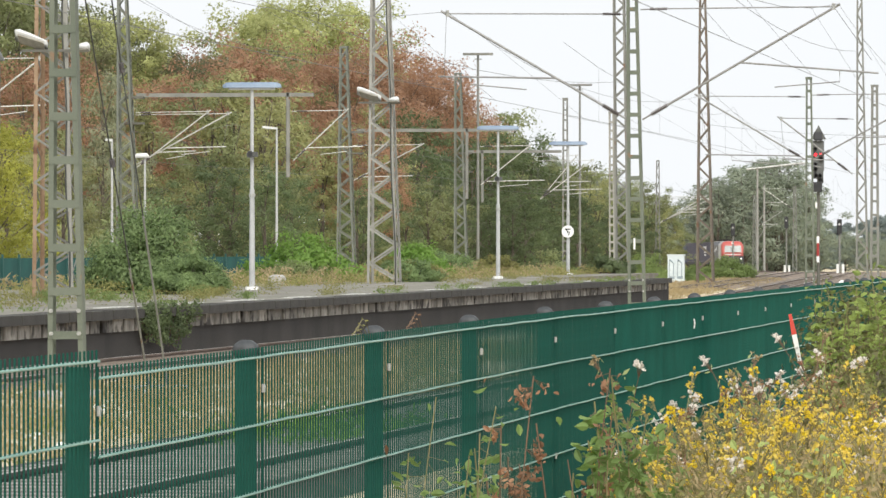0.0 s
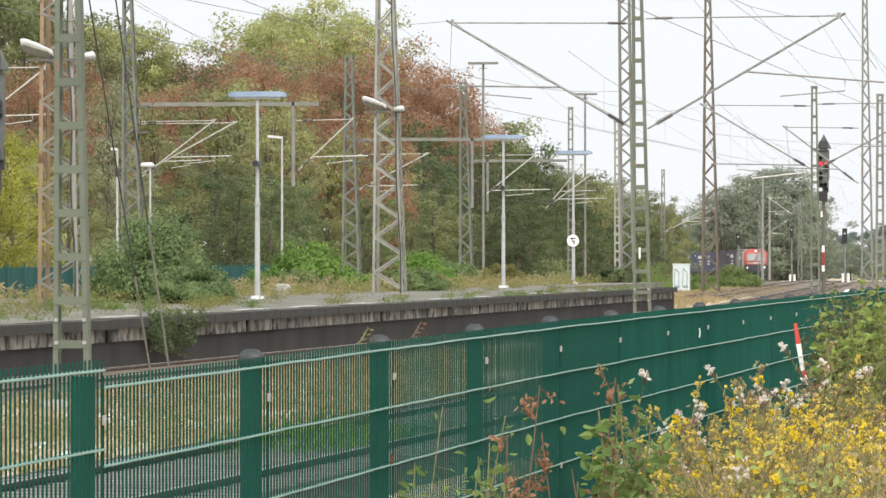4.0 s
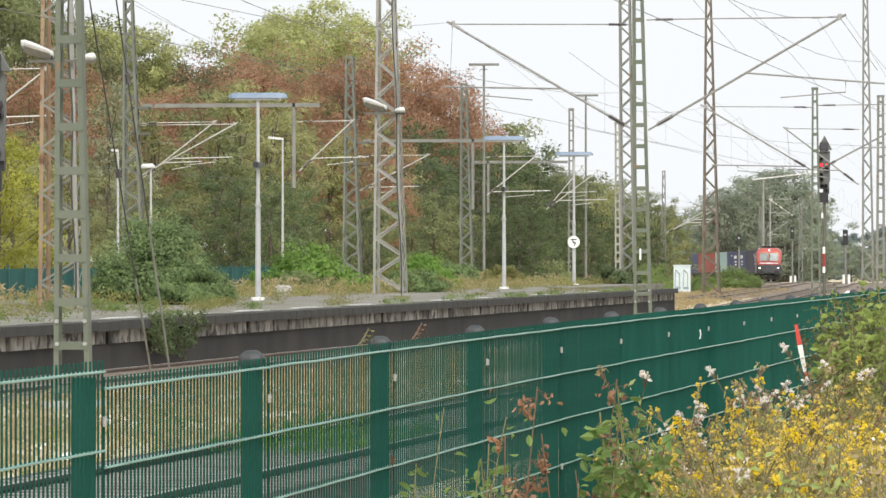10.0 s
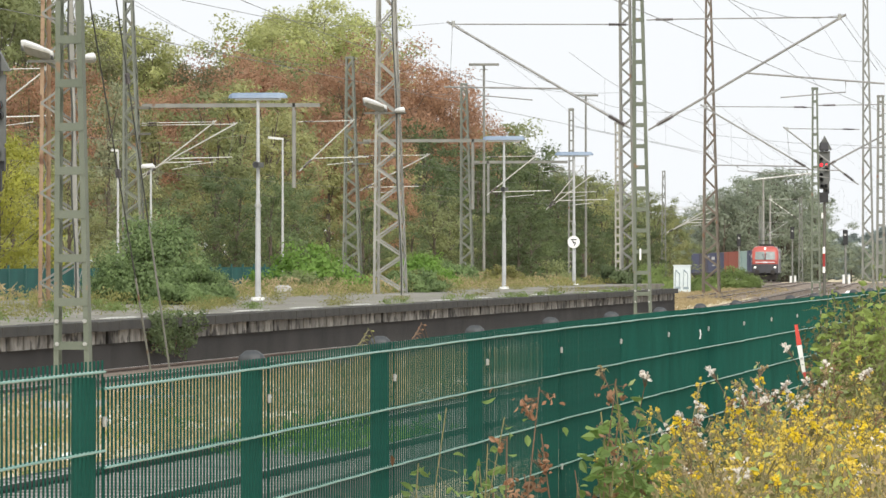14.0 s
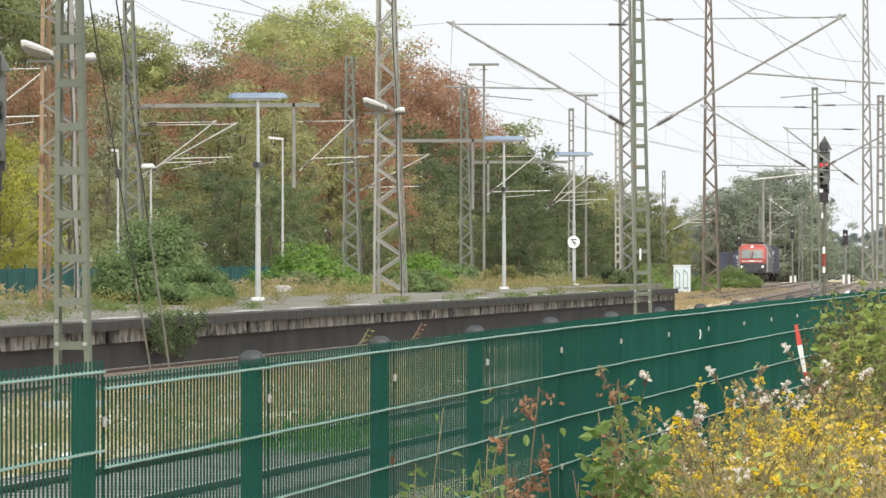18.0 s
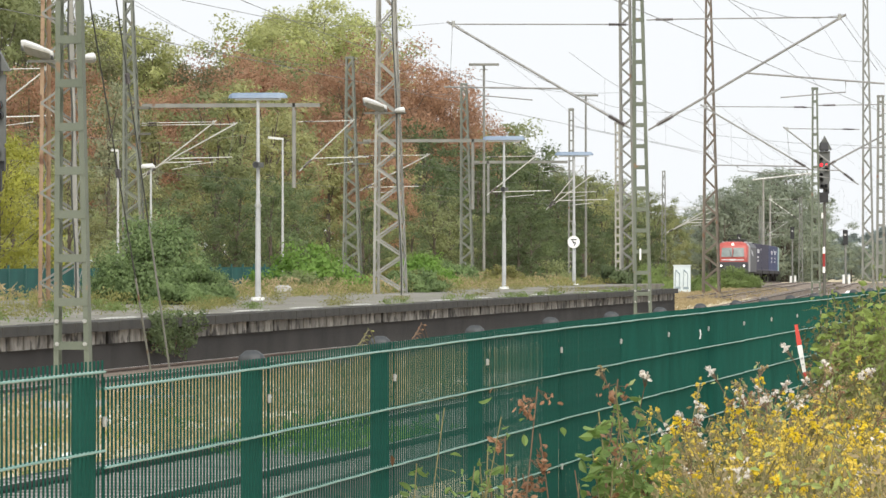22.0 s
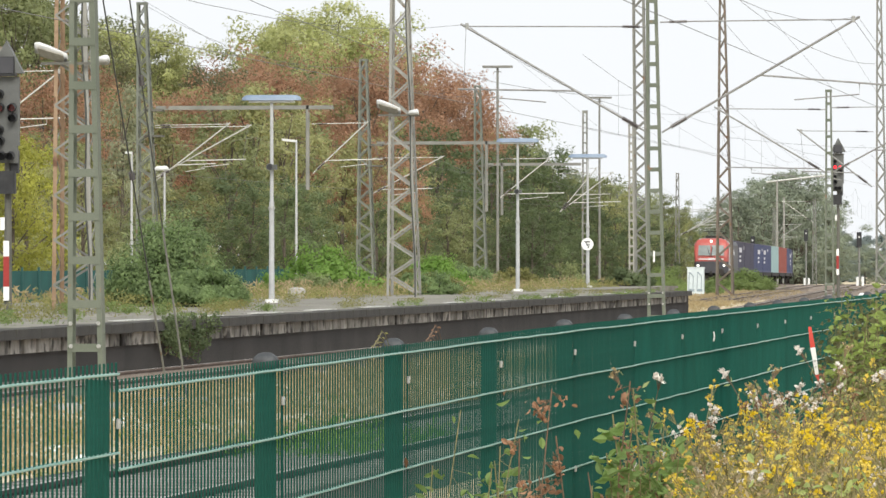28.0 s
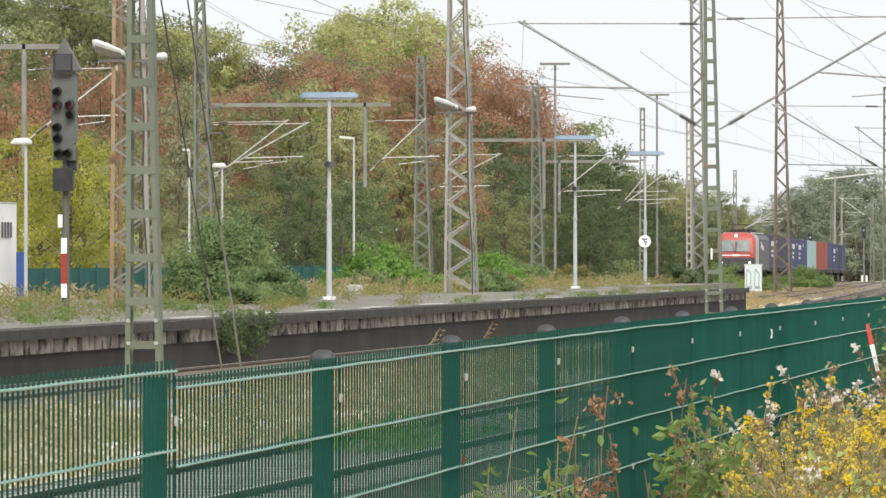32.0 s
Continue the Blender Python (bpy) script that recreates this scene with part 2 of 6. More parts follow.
L_SALLOW = leaf("leaf_sallow_green", (0.055, 0.095, 0.034), (0.30, 0.41, 0.165), 0.12, clump=2.8, single=0.3)
# far foliage: the paling of distance haze is put into these two colours
L_WILLOW_HAZE = leaf("leaf_willow_haze_grey_green", (0.225, 0.265, 0.195), (0.335, 0.38, 0.285), 0.12, single=0.06, grain=14.0)
L_FAR_HAZE = leaf("leaf_far_haze_blue_grey", (0.19, 0.235, 0.225), (0.29, 0.34, 0.325), 0.08, single=0.08)
L_HEDGE = leaf("leaf_hedge_yellow_green", (0.06, 0.095, 0.022), (0.36, 0.46, 0.12), 0.15, clump=5.0, single=0.4, grain=40.0)
L_THICKET = leaf("leaf_thicket_brown_green", (0.04, 0.05, 0.018), (0.21, 0.205, 0.075), 0.15, clump=6.0, single=0.5, grain=30.0)
L_SPRIG = leaf("leaf_pale_feathery", (0.26, 0.34, 0.10), (0.46, 0.52, 0.20), 0.15, clump=5.0, grain=60.0)
MUSTARD = leaf("faded_bloom_mustard", (0.54, 0.41, 0.06), (0.80, 0.63, 0.13), 0.15, 0.35, clump=6.0, grain=60.0)
L_PALE = leaf("leaf_pale_silver", (0.189, 0.208, 0.113), (0.471, 0.490, 0.320), 0.2)
L_BUSH = leaf("leaf_fresh_green", (0.11, 0.165, 0.045), (0.27, 0.35, 0.12), 0.15, clump=1.2)
L_BRIGHT = leaf("leaf_bright_green", (0.12, 0.23, 0.035), (0.25, 0.40, 0.085), 0.1)
L_GREY = leaf("leaf_grey_green", (0.20, 0.255, 0.10), (0.40, 0.46, 0.21), 0.2)
L_STRAW = leaf("grass_straw", (0.30, 0.235, 0.12), (0.55, 0.44, 0.25), 0.15)
L_WEED = leaf("weed_green_yellow", (0.12, 0.14, 0.042), (0.33, 0.305, 0.105), 0.2, clump=2.0, single=0.3)
L_ROSE = leaf("leaf_bramble_green", (0.10, 0.18, 0.045), (0.27, 0.38, 0.12), 0.2, clump=9.0, grain=60.0)
L_DRY = leaf("leaf_dry_red_brown", (0.19, 0.085, 0.045), (0.46, 0.27, 0.16), 0.2, clump=12.0, single=0.35, grain=60.0)
TAPE_RED = mat("plastic_tape_red", (0.50, 0.055, 0.04), (0.62, 0.08, 0.06), 0.4, 9)
CABLE = mat("guy_cable_dark", (0.03, 0.034, 0.03), (0.055, 0.06, 0.052), 0.6, 5, bump=0)
PETAL = leaf("petal_yellow", (0.62, 0.44, 0.012), (0.86, 0.68, 0.04), 0.1, 0.3, grain=60.0)
FLUFF = leaf("seed_head_white", (0.62, 0.57, 0.51), (0.84, 0.81, 0.77), 0.15, 0.3, grain=60.0)


# ---- mesh helpers ----
class Geo:
    """Collects vertices and faces of one mesh."""

    def __init__(self):
        self.v, self.f = [], []

    def poly(self, pts):
        k = len(self.v)
        self.v.extend(tuple(p) for p in pts)
        self.f.append(tuple(range(k, k + len(pts))))
        return self

    def box(self, c, s, m=None, chamfer=0.0):
        """A box round c with the sizes s; chamfer takes off its upright edges."""
        k = len(self.v)
        hx, hy, hz = s[0] / 2, s[1] / 2, s[2] / 2
        if chamfer:
            h = chamfer
            ring = [(-hx + h, -hy), (hx - h, -hy), (hx, -hy + h), (hx, hy - h), (hx - h, hy), (-hx + h, hy), (-hx, hy - h), (-hx, -hy + h)]
        else:
            ring = [(-hx, -hy), (hx, -hy), (hx, hy), (-hx, hy)]
        n = len(ring)
        for z in (-hz, hz):
            for x, y in ring:
                p = Vector((x, y, z))
                if m:
                    p = m @ p
                self.v.append((p.x + c[0], p.y + c[1], p.z + c[2]))
        self.f.append(tuple(range(k + n - 1, k - 1, -1)))
        self.f.append(tuple(range(k + n, k + 2 * n)))
        for i in range(n):
            j = (i + 1) % n
            self.f.append((k + i, k + j, k + n + j, k + n + i))
        return self

    def tube(self, p, q, r, r2=None, n=6, cap=True, turn=0.0):
        """A round (or n-sided) bar from p to q."""
        p, q = Vector(p), Vector(q)
        r2 = r if r2 is None else r2
        w = (q - p).normalized()
        a = w.orthogonal() if abs(w.z) > 0.999 else w.cross(Vector((0, 0, 1)))
        a.normalize()
        b = w.cross(a)
        k = len(self.v)
        for o, rad in ((p, r), (q, r2)):
            for i in range(n):
                t = turn + 2 * math.pi * i / n
                self.v.append(tuple(o + a * (rad * math.cos(t)) + b * (rad * math.sin(t))))
        for i in range(n):
            j = (i + 1) % n
            self.f.append((k + i, k + j, k + n + j, k + n + i))
        if cap:
            self.f.append(tuple(range(k + n - 1, k - 1, -1)))
            self.f.append(tuple(range(k + n, k + 2 * n)))
        return self

    def path(self, pts, r, n=5):
        """A thin bent rod or wire through the points, as one skin."""
        pts = [Vector(p) for p in pts]
        loops = []
        for i, p in enumerate(pts):
            w = (pts[min(i + 1, len(pts) - 1)] - pts[max(i - 1, 0)]).normalized()
            a = w.cross(Vector((0.31, 0.17, 0.94))).normalized()
            b = w.cross(a)
            loops.append([p + a * (r * math.cos(2 * math.pi * k / n)) + b * (r * math.sin(2 * math.pi * k / n)) for k in range(n)])
        return self.rings(loops)

    def rings(self, loops, closed=True):
        """Skins a row of loops of equal length; closed puts a lid on both ends."""
        k = len(self.v)
        n = len(loops[0])
        for lp in loops:
            self.v.extend(tuple(p) for p in lp)
        for j in range(len(loops) - 1):
            for i in range(n):
                i2 = (i + 1) % n
                self.f.append((k + j * n + i, k + j * n + i2, k + (j + 1) * n + i2, k + (j + 1) * n + i))
        if closed:
            self.f.append(tuple(range(k + n - 1, k - 1, -1)))
            e = k + (len(loops) - 1) * n
            self.f.append(tuple(range(e, e + n)))
        return self

    def mesh(self, name, material, smooth=False):
        me = bpy.data.meshes.new(name)
        me.from_pydata(self.v, [], self.f)
        me.materials.append(material)
        if smooth:
            me.polygons.foreach_set("use_smooth", [True] * len(me.polygons))
        me.update()
        return me


def part(name, geo, material, parent, label="", smooth=False):
    """One mesh under a thing or a part; geo may be a mesh that is shared."""
    ob = new(name, geo if isinstance(geo, bpy.types.Mesh) else geo.mesh(name, material, smooth))
    ob.parent = parent
    if label:
        tagged(ob, label)
    return ob


def thing(name, label, category, m=None, group="", kind=""):
    ob = new(name)
    ob.empty_display_size = 0.2
    if m is not None:
        ob.matrix_basis = m
    return tagged(ob, label, category, group, kind)


def solid(name, geo, material, label, category="", kind="", smooth=False, m=None, group=""):
    ob = new(name, geo.mesh(name, material, smooth))
    if m is not None:
        ob.matrix_basis = m
    return tagged(ob, label, category, group, kind)


rnd = random.Random(7)


# ---- the lie of the land and the tracks ----
def smooth_step(a, b, v):
    t = min(1.0, max(0.0, (v - a) / (b - a)))
    return t * t * (3 - 2 * t)


def fall(y):
    """Height of rail level: level at first, then gently down towards the yard's far end."""
    d = min(max(0.0, y - 470.0), 700.0)
    return -0.0031 * d * smooth_step(0, 60, d)


def freight_line(y):
    """Distance to the left of the axis of the curved freight line."""
    d = (min(max(y, 455.0), 815.0) - 630.0) / 160.0
    l = 51.64 + d * (7.567 + d * (5.152 + d * (5.9345 + d * (0.3146 - 1.6489 * d))))
    return l + 0.1905 * max(0.0, y - 815.0) + 0.0263 * min(0.0, y - 455.0)


def cross_line(y):
    """The line that leaves the platform track beyond the platform."""
    d = max(0.0, y - 188.0)
    return 18.45 + (0.049 * d * d / 60.0 if d < 30 else 0.049 * (d - 15.0))


def ground_height(x, y):
    bank = 0.62 * smooth_step(-2.8, -1.7, x) * smooth_step(2, 9, y) + 0.5 * smooth_step(-2.8, -1.7, x) * (1 - smooth_step(2, 9, y))
    return -0.22 + fall(y) + bank


# ground: one sheet to the horizon
def make_ground():
    xs = [-3500, -900, -300, -150, -110, -90, -75, -60, -50, -42, -36, -30, -25, -21, -16, -12, -9, -6, -4, -2.9, -2.6, -2.4, -2.2, -2.0, -1.8, -1.6, -1, 2, 6, 15, 40, 120, 500, 3500]
    ys = [-600, -60, 0, 10, 20, 30, 40, 55, 70, 90, 120, 150, 180, 210, 240, 280, 320, 360, 400, 440, 470, 500, 540, 600, 700, 800, 900, 1000, 1170, 1500, 2200, 4200]
    g = Geo()
    for y in ys:
        for x in xs:
            g.v.append((x, y, ground_height(x, y)))
    w = len(xs)
    for j in range(len(ys) - 1):
        for i in range(w - 1):
            g.f.append((j * w + i, j * w + i + 1, (j + 1) * w + i + 1, (j + 1) * w + i))
    m = mat("ground_dry_grass_and_gravel", (0.38, 0.315, 0.20), (0.58, 0.495, 0.355), 0.95, 0.11, bump=0.6, fine=3.0, wear=(0.20, 0.20, 0.08), wear_amount=0.4)
    solid("ground", g, m, "dry yellow grass and gravel with green patches", "ground", "structure")


make_ground()


def line_points(fn, y0, y1, step):
    n = max(1, int((y1 - y0) / step))
    return [(fn(y0 + (y1 - y0) * i / n), y0 + (y1 - y0) * i / n) for i in range(n + 1)]


def make_track(name, fn, y0, y1, step, label, concrete=False, low=0.0):
    """A railway line along x = -fn(y): ballast bed, two rails with foot, web and head, sleepers."""
    tr = thing(name, label, "railway track", kind="structure")
    pts = line_points(fn, y0, y1, step)
    bed = Geo()
    prof = [(-2.0, -0.215), (-1.45, -0.07), (1.45, -0.07), (1.8, -0.215)]
    loops = [[(-l + a, y, fall(y) - low + b) for a, b in prof] for l, y in pts]
    for lp in loops:
        bed.v.extend(lp)
    for j in range(len(loops) - 1):
        for i in range(3):
            bed.f.append((j * 4 + i, j * 4 + i + 1, j * 4 + i + 5, j * 4 + i + 4))
    part("ballast_bed", bed, BALLAST if concrete else BALLAST_BROWN, tr)
    rp = [(-0.07, -0.155), (0.07, -0.155), (0.07, -0.14), (0.012, -0.12), (0.012, -0.04), (0.036, -0.03), (0.036, 0.0), (-0.036, 0.0), (-0.036, -0.03), (-0.012, -0.04), (-0.012, -0.12), (-0.07, -0.14)]
    for side in (-0.753, 0.753):
        r = Geo().rings([[(-l + side + a, y, fall(y) - low + b) for a, b in rp] for l, y in pts])
        rail = part("rail", r, RAIL_DARK if concrete else RAIL, tr)
        t = Geo().rings([[(-l + side + a, y, fall(y) - low + b) for a, b in ((-0.03, 0.0005), (0.03, 0.0005), (0.03, 0.003), (-0.03, 0.003))] for l, y in pts])
        part("running_surface", t, RAIL_TOP, rail)
    s = Geo()
    y = y0
    end = min(y1, 430)
    while y < end:
        l = fn(y)
        s.box((-l, y, fall(y) - low - 0.105), (2.6, 0.26, 0.09))
        y += 0.63
    if s.v:
        tagged(part("sleepers", s, SLEEPER_GREY if concrete else SLEEPER, tr), kind="stuff")
    return tr


BALLAST_BROWN = mat("ballast_brown_dust", (0.115, 0.088, 0.066), (0.26, 0.208, 0.162), 0.95, 0.25, bump=0.6, fine=5, wear=(0.10, 0.08, 0.06), wear_amount=0.4)
SLEEPER_GREY = mat("sleeper_grey_dusty", (0.17, 0.165, 0.15), (0.30, 0.29, 0.27), 0.9, 2, bump=0.4)
CONCRETE = mat("sleeper_concrete", (0.30, 0.29, 0.27), (0.44, 0.43, 0.40), 0.9, 2, bump=0.4)
make_track("platform_track", lambda y: 18.55, 40, 1400, 60, "rusty rails on brown ballast beside the platform", low=0.1)
make_track("near_track", lambda y: 8.9, 20, 1400, 60, "rails on concrete sleepers in weedy ballast", True)
make_track("crossing_track", cross_line, 196, 560, 12, "rails curving away over brown ballast", low=0.06)
field = Geo()
rows = [(y, fall(y) - 0.214) for y in (300, 330, 360, 400, 440, 470, 500, 540, 600, 700, 800)]
for (ya, za), (yb, zb) in zip(rows, rows[1:]):
    la, lb = cross_line(ya) + 1.8 + (ya - 300) * 0.04, cross_line(yb) + 1.8 + (yb - 300) * 0.04
    field.poly([(-la, ya, za), (-6.5, ya, za), (-6.5, yb, zb), (-lb, yb, zb)])
solid("ballast_field", field, BALLAST_BROWN, "brown trodden ballast between the tracks", "ballast", "structure")
make_track("second_crossing_track", lambda y: cross_line(y) + 4.0, 290, 640, 14, "rails running beside the crossing line", low=0.04)
make_track("freight_track", freight_line, 300, 1150, 14, "curved freight line on brown ballast")
make_track("yard_track", lambda y: 44.6, 200, 560, 60, "overgrown yard rails")


# ---- the platform ----
def sink(y):
    """The platform falls gently towards its near end."""
    return -0.0008 * (205.0 - y)


def make_platform():
    p = thing("platform", "old island platform with cracked asphalt and weeds", "platform", pose(0, 0, sink(0), math.degrees(0.0008)), kind="structure")
    x0, x1, y0, y1 = -33.0, -20.4, 55.0, 209.5
    deck = Geo().box(((x0 + x1) / 2, (y0 + y1) / 2, 0.26), (x1 - x0, y1 - y0, 0.96))
    part("deck", deck, ASPHALT, p, "cracked asphalt deck with moss")
    part("deck", Geo().box((-29.1, 232.0, 0.26), (8.0, 45, 0.94)), ASPHALT, p, "overgrown end of the deck")
    part("retaining_wall", Geo().box((-20.38, (y0 + y1) / 2, 0.19), (0.12, y1 - y0 + 0.1, 0.82)), WALL_DARK, p, "sooty dark wall")
    part("retaining_wall", Geo().box((-26.7, y1 + 0.09, 0.26), (12.8, 0.16, 0.94)), WALL_DARK, p, "sooty dark end wall")
    # coping slabs along the edge
    slab = Geo().box((0, 0, 0), (0.62, 1.985, 0.17), chamfer=0.03).mesh("coping_slab", COPING)
    n = int((y1 - y0) / 2)
    for i in range(n):
        s = part("coping_slab", slab, COPING, p)
        s.matrix_basis = pose(-20.42 + rnd.uniform(-0.008, 0.008), y0 + 1 + 2 * i, 0.68 + rnd.uniform(-0.006, 0.006), 0, 0, rnd.uniform(-0.15, 0.15))
    blk = Geo().box((0, 0, 0), (0.16, 0.88, 0.24), chamfer=0.02).mesh("edge_block", BLOCK)
    for i in range(int((y1 - y0) / 1.06)):
        s = part("edge_block", blk, BLOCK, p)
        s.matrix_basis = pose(-20.34 + rnd.uniform(-0.02, 0.02), y0 + 0.55 + 1.06 * i, 0.475, 0, 0, rnd.uniform(-0.6, 0.6))
    dash = Geo().box((0, 0, 0), (0.34, 3.6, 0.012)).mesh("white_dash", PAINT)
    for i in range(int((y1 - y0) / 7.6)):
        if i < 7 or rnd.random() < 0.15:
            continue
        s = part("white_dash", dash, PAINT, p)
        s.matrix_basis = pose(-21.5, y0 + 2 + 7.6 * i + rnd.uniform(-0.6, 0.6), 0.746)
    return p


make_platform()


# ---- the green fence ----
POST_Y = [11.88, 14.65, 17.37, 20.21, 22.99, 25.79, 28.59, 31.29, 33.96, 36.74, 39.24, 41.9, 44.67, 47.4, 50.1, 52.8, 55.5, 58.2, 60.9, 63.6, 66.3]


def fence_x(y):
    """The fence runs almost along the track, a little away from it."""
    return -2.951 - 0.00945 * (y - 14.4)


def fence_z(y):
    """Height of the top rod."""
    return 1.443 + 0.0026 * (min(y, 25.0) - 14.7) + 0.0002 * max(0.0, y - 25.0)


def make_fence():
    f = thing("mesh_fence", "dark green double rod mesh fence with capped posts", "fence")
    post_m = Geo().box((0, 0, -0.95), (0.06, 0.04, 1.9), chamfer=0.004).mesh("post", FENCE)
    ring = [(-1, -0.72), (-0.72, -1), (0.72, -1), (1, -0.72), (1, 0.72), (0.72, 1), (-0.72, 1), (-1, 0.72)]
    cap_m = Geo().rings([[(sx * a, sy * a * 0.78, z) for sx, sy in ring] for a, z in ((0.037, -0.014), (0.038, 0.010), (0.033, 0.020), (0.020, 0.031), (0.010, 0.034))]).mesh("cap", CAP, True)
    clamp_m = Geo().box((0, 0, 0), (0.009, 0.022, 0.026), chamfer=0.003).tube((0.004, 0, 0.004), (0.007, 0, 0.004), 0.004, n=8).mesh("clamp", CLAMP)
    rod_v = Geo().tube((0, 0, -1.83), (0, 0, 0), 0.0031, n=7).mesh("vertical_rod", FENCE_ROD)
    drops = (0.0, -0.205, -0.41, -0.615, -0.82, -1.025, -1.23, -1.435, -1.64)
    for i in range(len(POST_Y) - 1):
        y, y_next = POST_Y[i], POST_Y[i + 1]
        length = y_next - y
        raised = 0.046 if i == 0 else 0.0
        za, zb = fence_z(y) + raised, fence_z(y_next) + raised
        jig = rnd.uniform(-0.0012, 0.0012)
        x = fence_x(y)
        post = part("post", post_m, FENCE, f)
        post.matrix_basis = pose(x, y, fence_z(y) + (0.018 if i != 1 else 0.03), rnd.uniform(-0.3, 0.3), rnd.uniform(-0.3, 0.3), 0)
        if i != 1:
            part("cap", cap_m, CAP, post, "dark plastic post cap")
        for dz in ((-0.115, -0.64) if i == 5 else (-0.115,)):
            c = part("clamp", clamp_m, CLAMP, post, "pale metal clamp")
            c.matrix_basis = pose(0.046, 0.05 if i < 4 else 0.03, dz)
        mat_ob = new("mesh_mat")
        mat_ob.parent = f
        turn = math.degrees(math.atan(0.00945))
        mat_ob.matrix_basis = pose(x + 0.04 + jig, y + 0.06, za, math.degrees(math.atan((zb - za) / length)) + rnd.uniform(-0.04, 0.04), 0, turn + rnd.uniform(-0.03, 0.03))
        for drop in drops:
            bend = [(0.0, 0.0)] + [(length * k / 6, rnd.uniform(-0.0014, 0.0014)) for k in range(1, 6)] + [(length, 0.0)]
            for dx in (-0.0066, 0.0066):
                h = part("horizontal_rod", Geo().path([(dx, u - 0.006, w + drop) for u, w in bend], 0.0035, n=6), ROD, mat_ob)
        n = 50
        gap = (length - 0.022) / (n - 1)
        if i <= 5:
            for k in range(n):
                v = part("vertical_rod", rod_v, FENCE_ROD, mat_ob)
                v.matrix_basis = pose(rnd.uniform(-0.0002, 0.0002), 0.011 + gap * k + rnd.uniform(-0.0015, 0.0015), 0.03)
        else:
            g = Geo()
            for k in range(n):
                u = 0.011 + gap * k
                g.tube((0, u, -1.8), (0, u, 0.03), 0.0033, n=6)
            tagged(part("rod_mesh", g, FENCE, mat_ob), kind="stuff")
    return f


make_fence()


# ---- masts ----
def lattice_mast(label, h, wb, wt, steel, m, bays, steel2=None, group="lattice masts", leg=0.075, bar=0.055):
    """Four angle legs that lean inwards, with zigzag flat bars on every face and gusset plates at the nodes."""
    ob = thing("lattice_mast", label, "mast", m, group)
    part("footing", Geo().box((0, 0, -0.07), (wb + 0.1, wb + 0.1, 0.22), chamfer=0.05), CONCRETE, ob, "concrete footing")
    cs = [(-1, -1), (1, -1), (1, 1), (-1, 1)]
    for i, (sx, sy) in enumerate(cs):
        prof = [(0, 0), (leg, 0), (leg, 0.012), (0.012, 0.012), (0.012, leg), (0, leg)]
        lg = Geo().rings([[(sx * (w - u), sy * (w - v), z) for u, v in prof] for w, z in ((wb / 2, 0.1), (wt / 2, h))])
        part("leg", lg, steel2 if steel2 and i in (0, 3) else steel, ob)
    for face in range(4):
        c0, c1 = cs[face], cs[(face + 1) % 4]
        out = Vector(((c0[0] + c1[0]) / 2, (c0[1] + c1[1]) / 2, 0))
        for k in range(bays):
            za, zb = 0.15 + (h - 0.25) * k / bays, 0.15 + (h - 0.25) * (k + 1) / bays
            wa, wc = (wb + (wt - wb) * za / h) / 2 - 0.03, (wb + (wt - wb) * zb / h) / 2 - 0.03
            s, e = (c0, c1) if (k + face // 2) % 2 else (c1, c0)
            p = Vector((s[0] * wa, s[1] * wa, za)) + out * 0.022
            q = Vector((e[0] * wc, e[1] * wc, zb)) + out * 0.022
            side = (q - p).cross(out).normalized() * (bar / 2)
            part("brace", Geo().rings([[p - side, p + side, p + side + out * 0.01, p - side + out * 0.01], [q - side, q + side, q + side + out * 0.01, q - side + out * 0.01]]), GREY_STEEL if steel2 else steel, ob)
    part("head_plate", Geo().box((0, 0, h), (wt + 0.02, wt + 0.02, 0.12)), steel, ob)
    return ob


def batten_mast(label, h, wb, wt, m, pitch=0.57, steel=GREEN_STEEL, depth=0.22, first=0.55, fl=0.1):
    """Two channel legs joined by flat batten plates, like a ladder."""
    ob = thing("batten_mast", label, "mast", m, "ladder masts")
    part("footing", Geo().box((0, 0, 0.0), (wb + 0.3, 0.6, 0.3), chamfer=0.05), CONCRETE, ob, "concrete footing")
    for s in (-1, 1):
        k = depth / 2
        prof = [(0, -k), (fl, -k), (fl, -k + 0.014), (0.012, -k + 0.014), (0.012, k - 0.014), (fl, k - 0.014), (fl, k), (0, k)]
        lg = Geo().rings([[(s * (w / 2 - u), v, z) for u, v in prof] for w, z in ((wb, 0.1), (wt, h))])
        part("leg", lg, steel, ob)
    z = first
    while z < h - 0.1:
        w = wb + (wt - wb) * z / h
        for yy in (-depth / 2 - 0.006, depth / 2 + 0.006):
            part("batten_plate", Geo().box((0, yy, z), (w - 0.004, 0.01, 0.105)), steel, ob)
        z += pitch
    for s in (-1, 1):
        for zz in (0.9, 1.2):
            part("bolt", Geo().tube((s * (wb / 2 - 0.06), -depth / 2 - 0.01, zz), (s * (wb / 2 - 0.06), -depth / 2 - 0.03, zz), 0.03, n=6), CLAMP, ob, "pale bolt head")
    part("head_plate", Geo().box((0, 0, h), (wt + 0.03, depth + 0.03, 0.1)), steel, ob)
    return ob


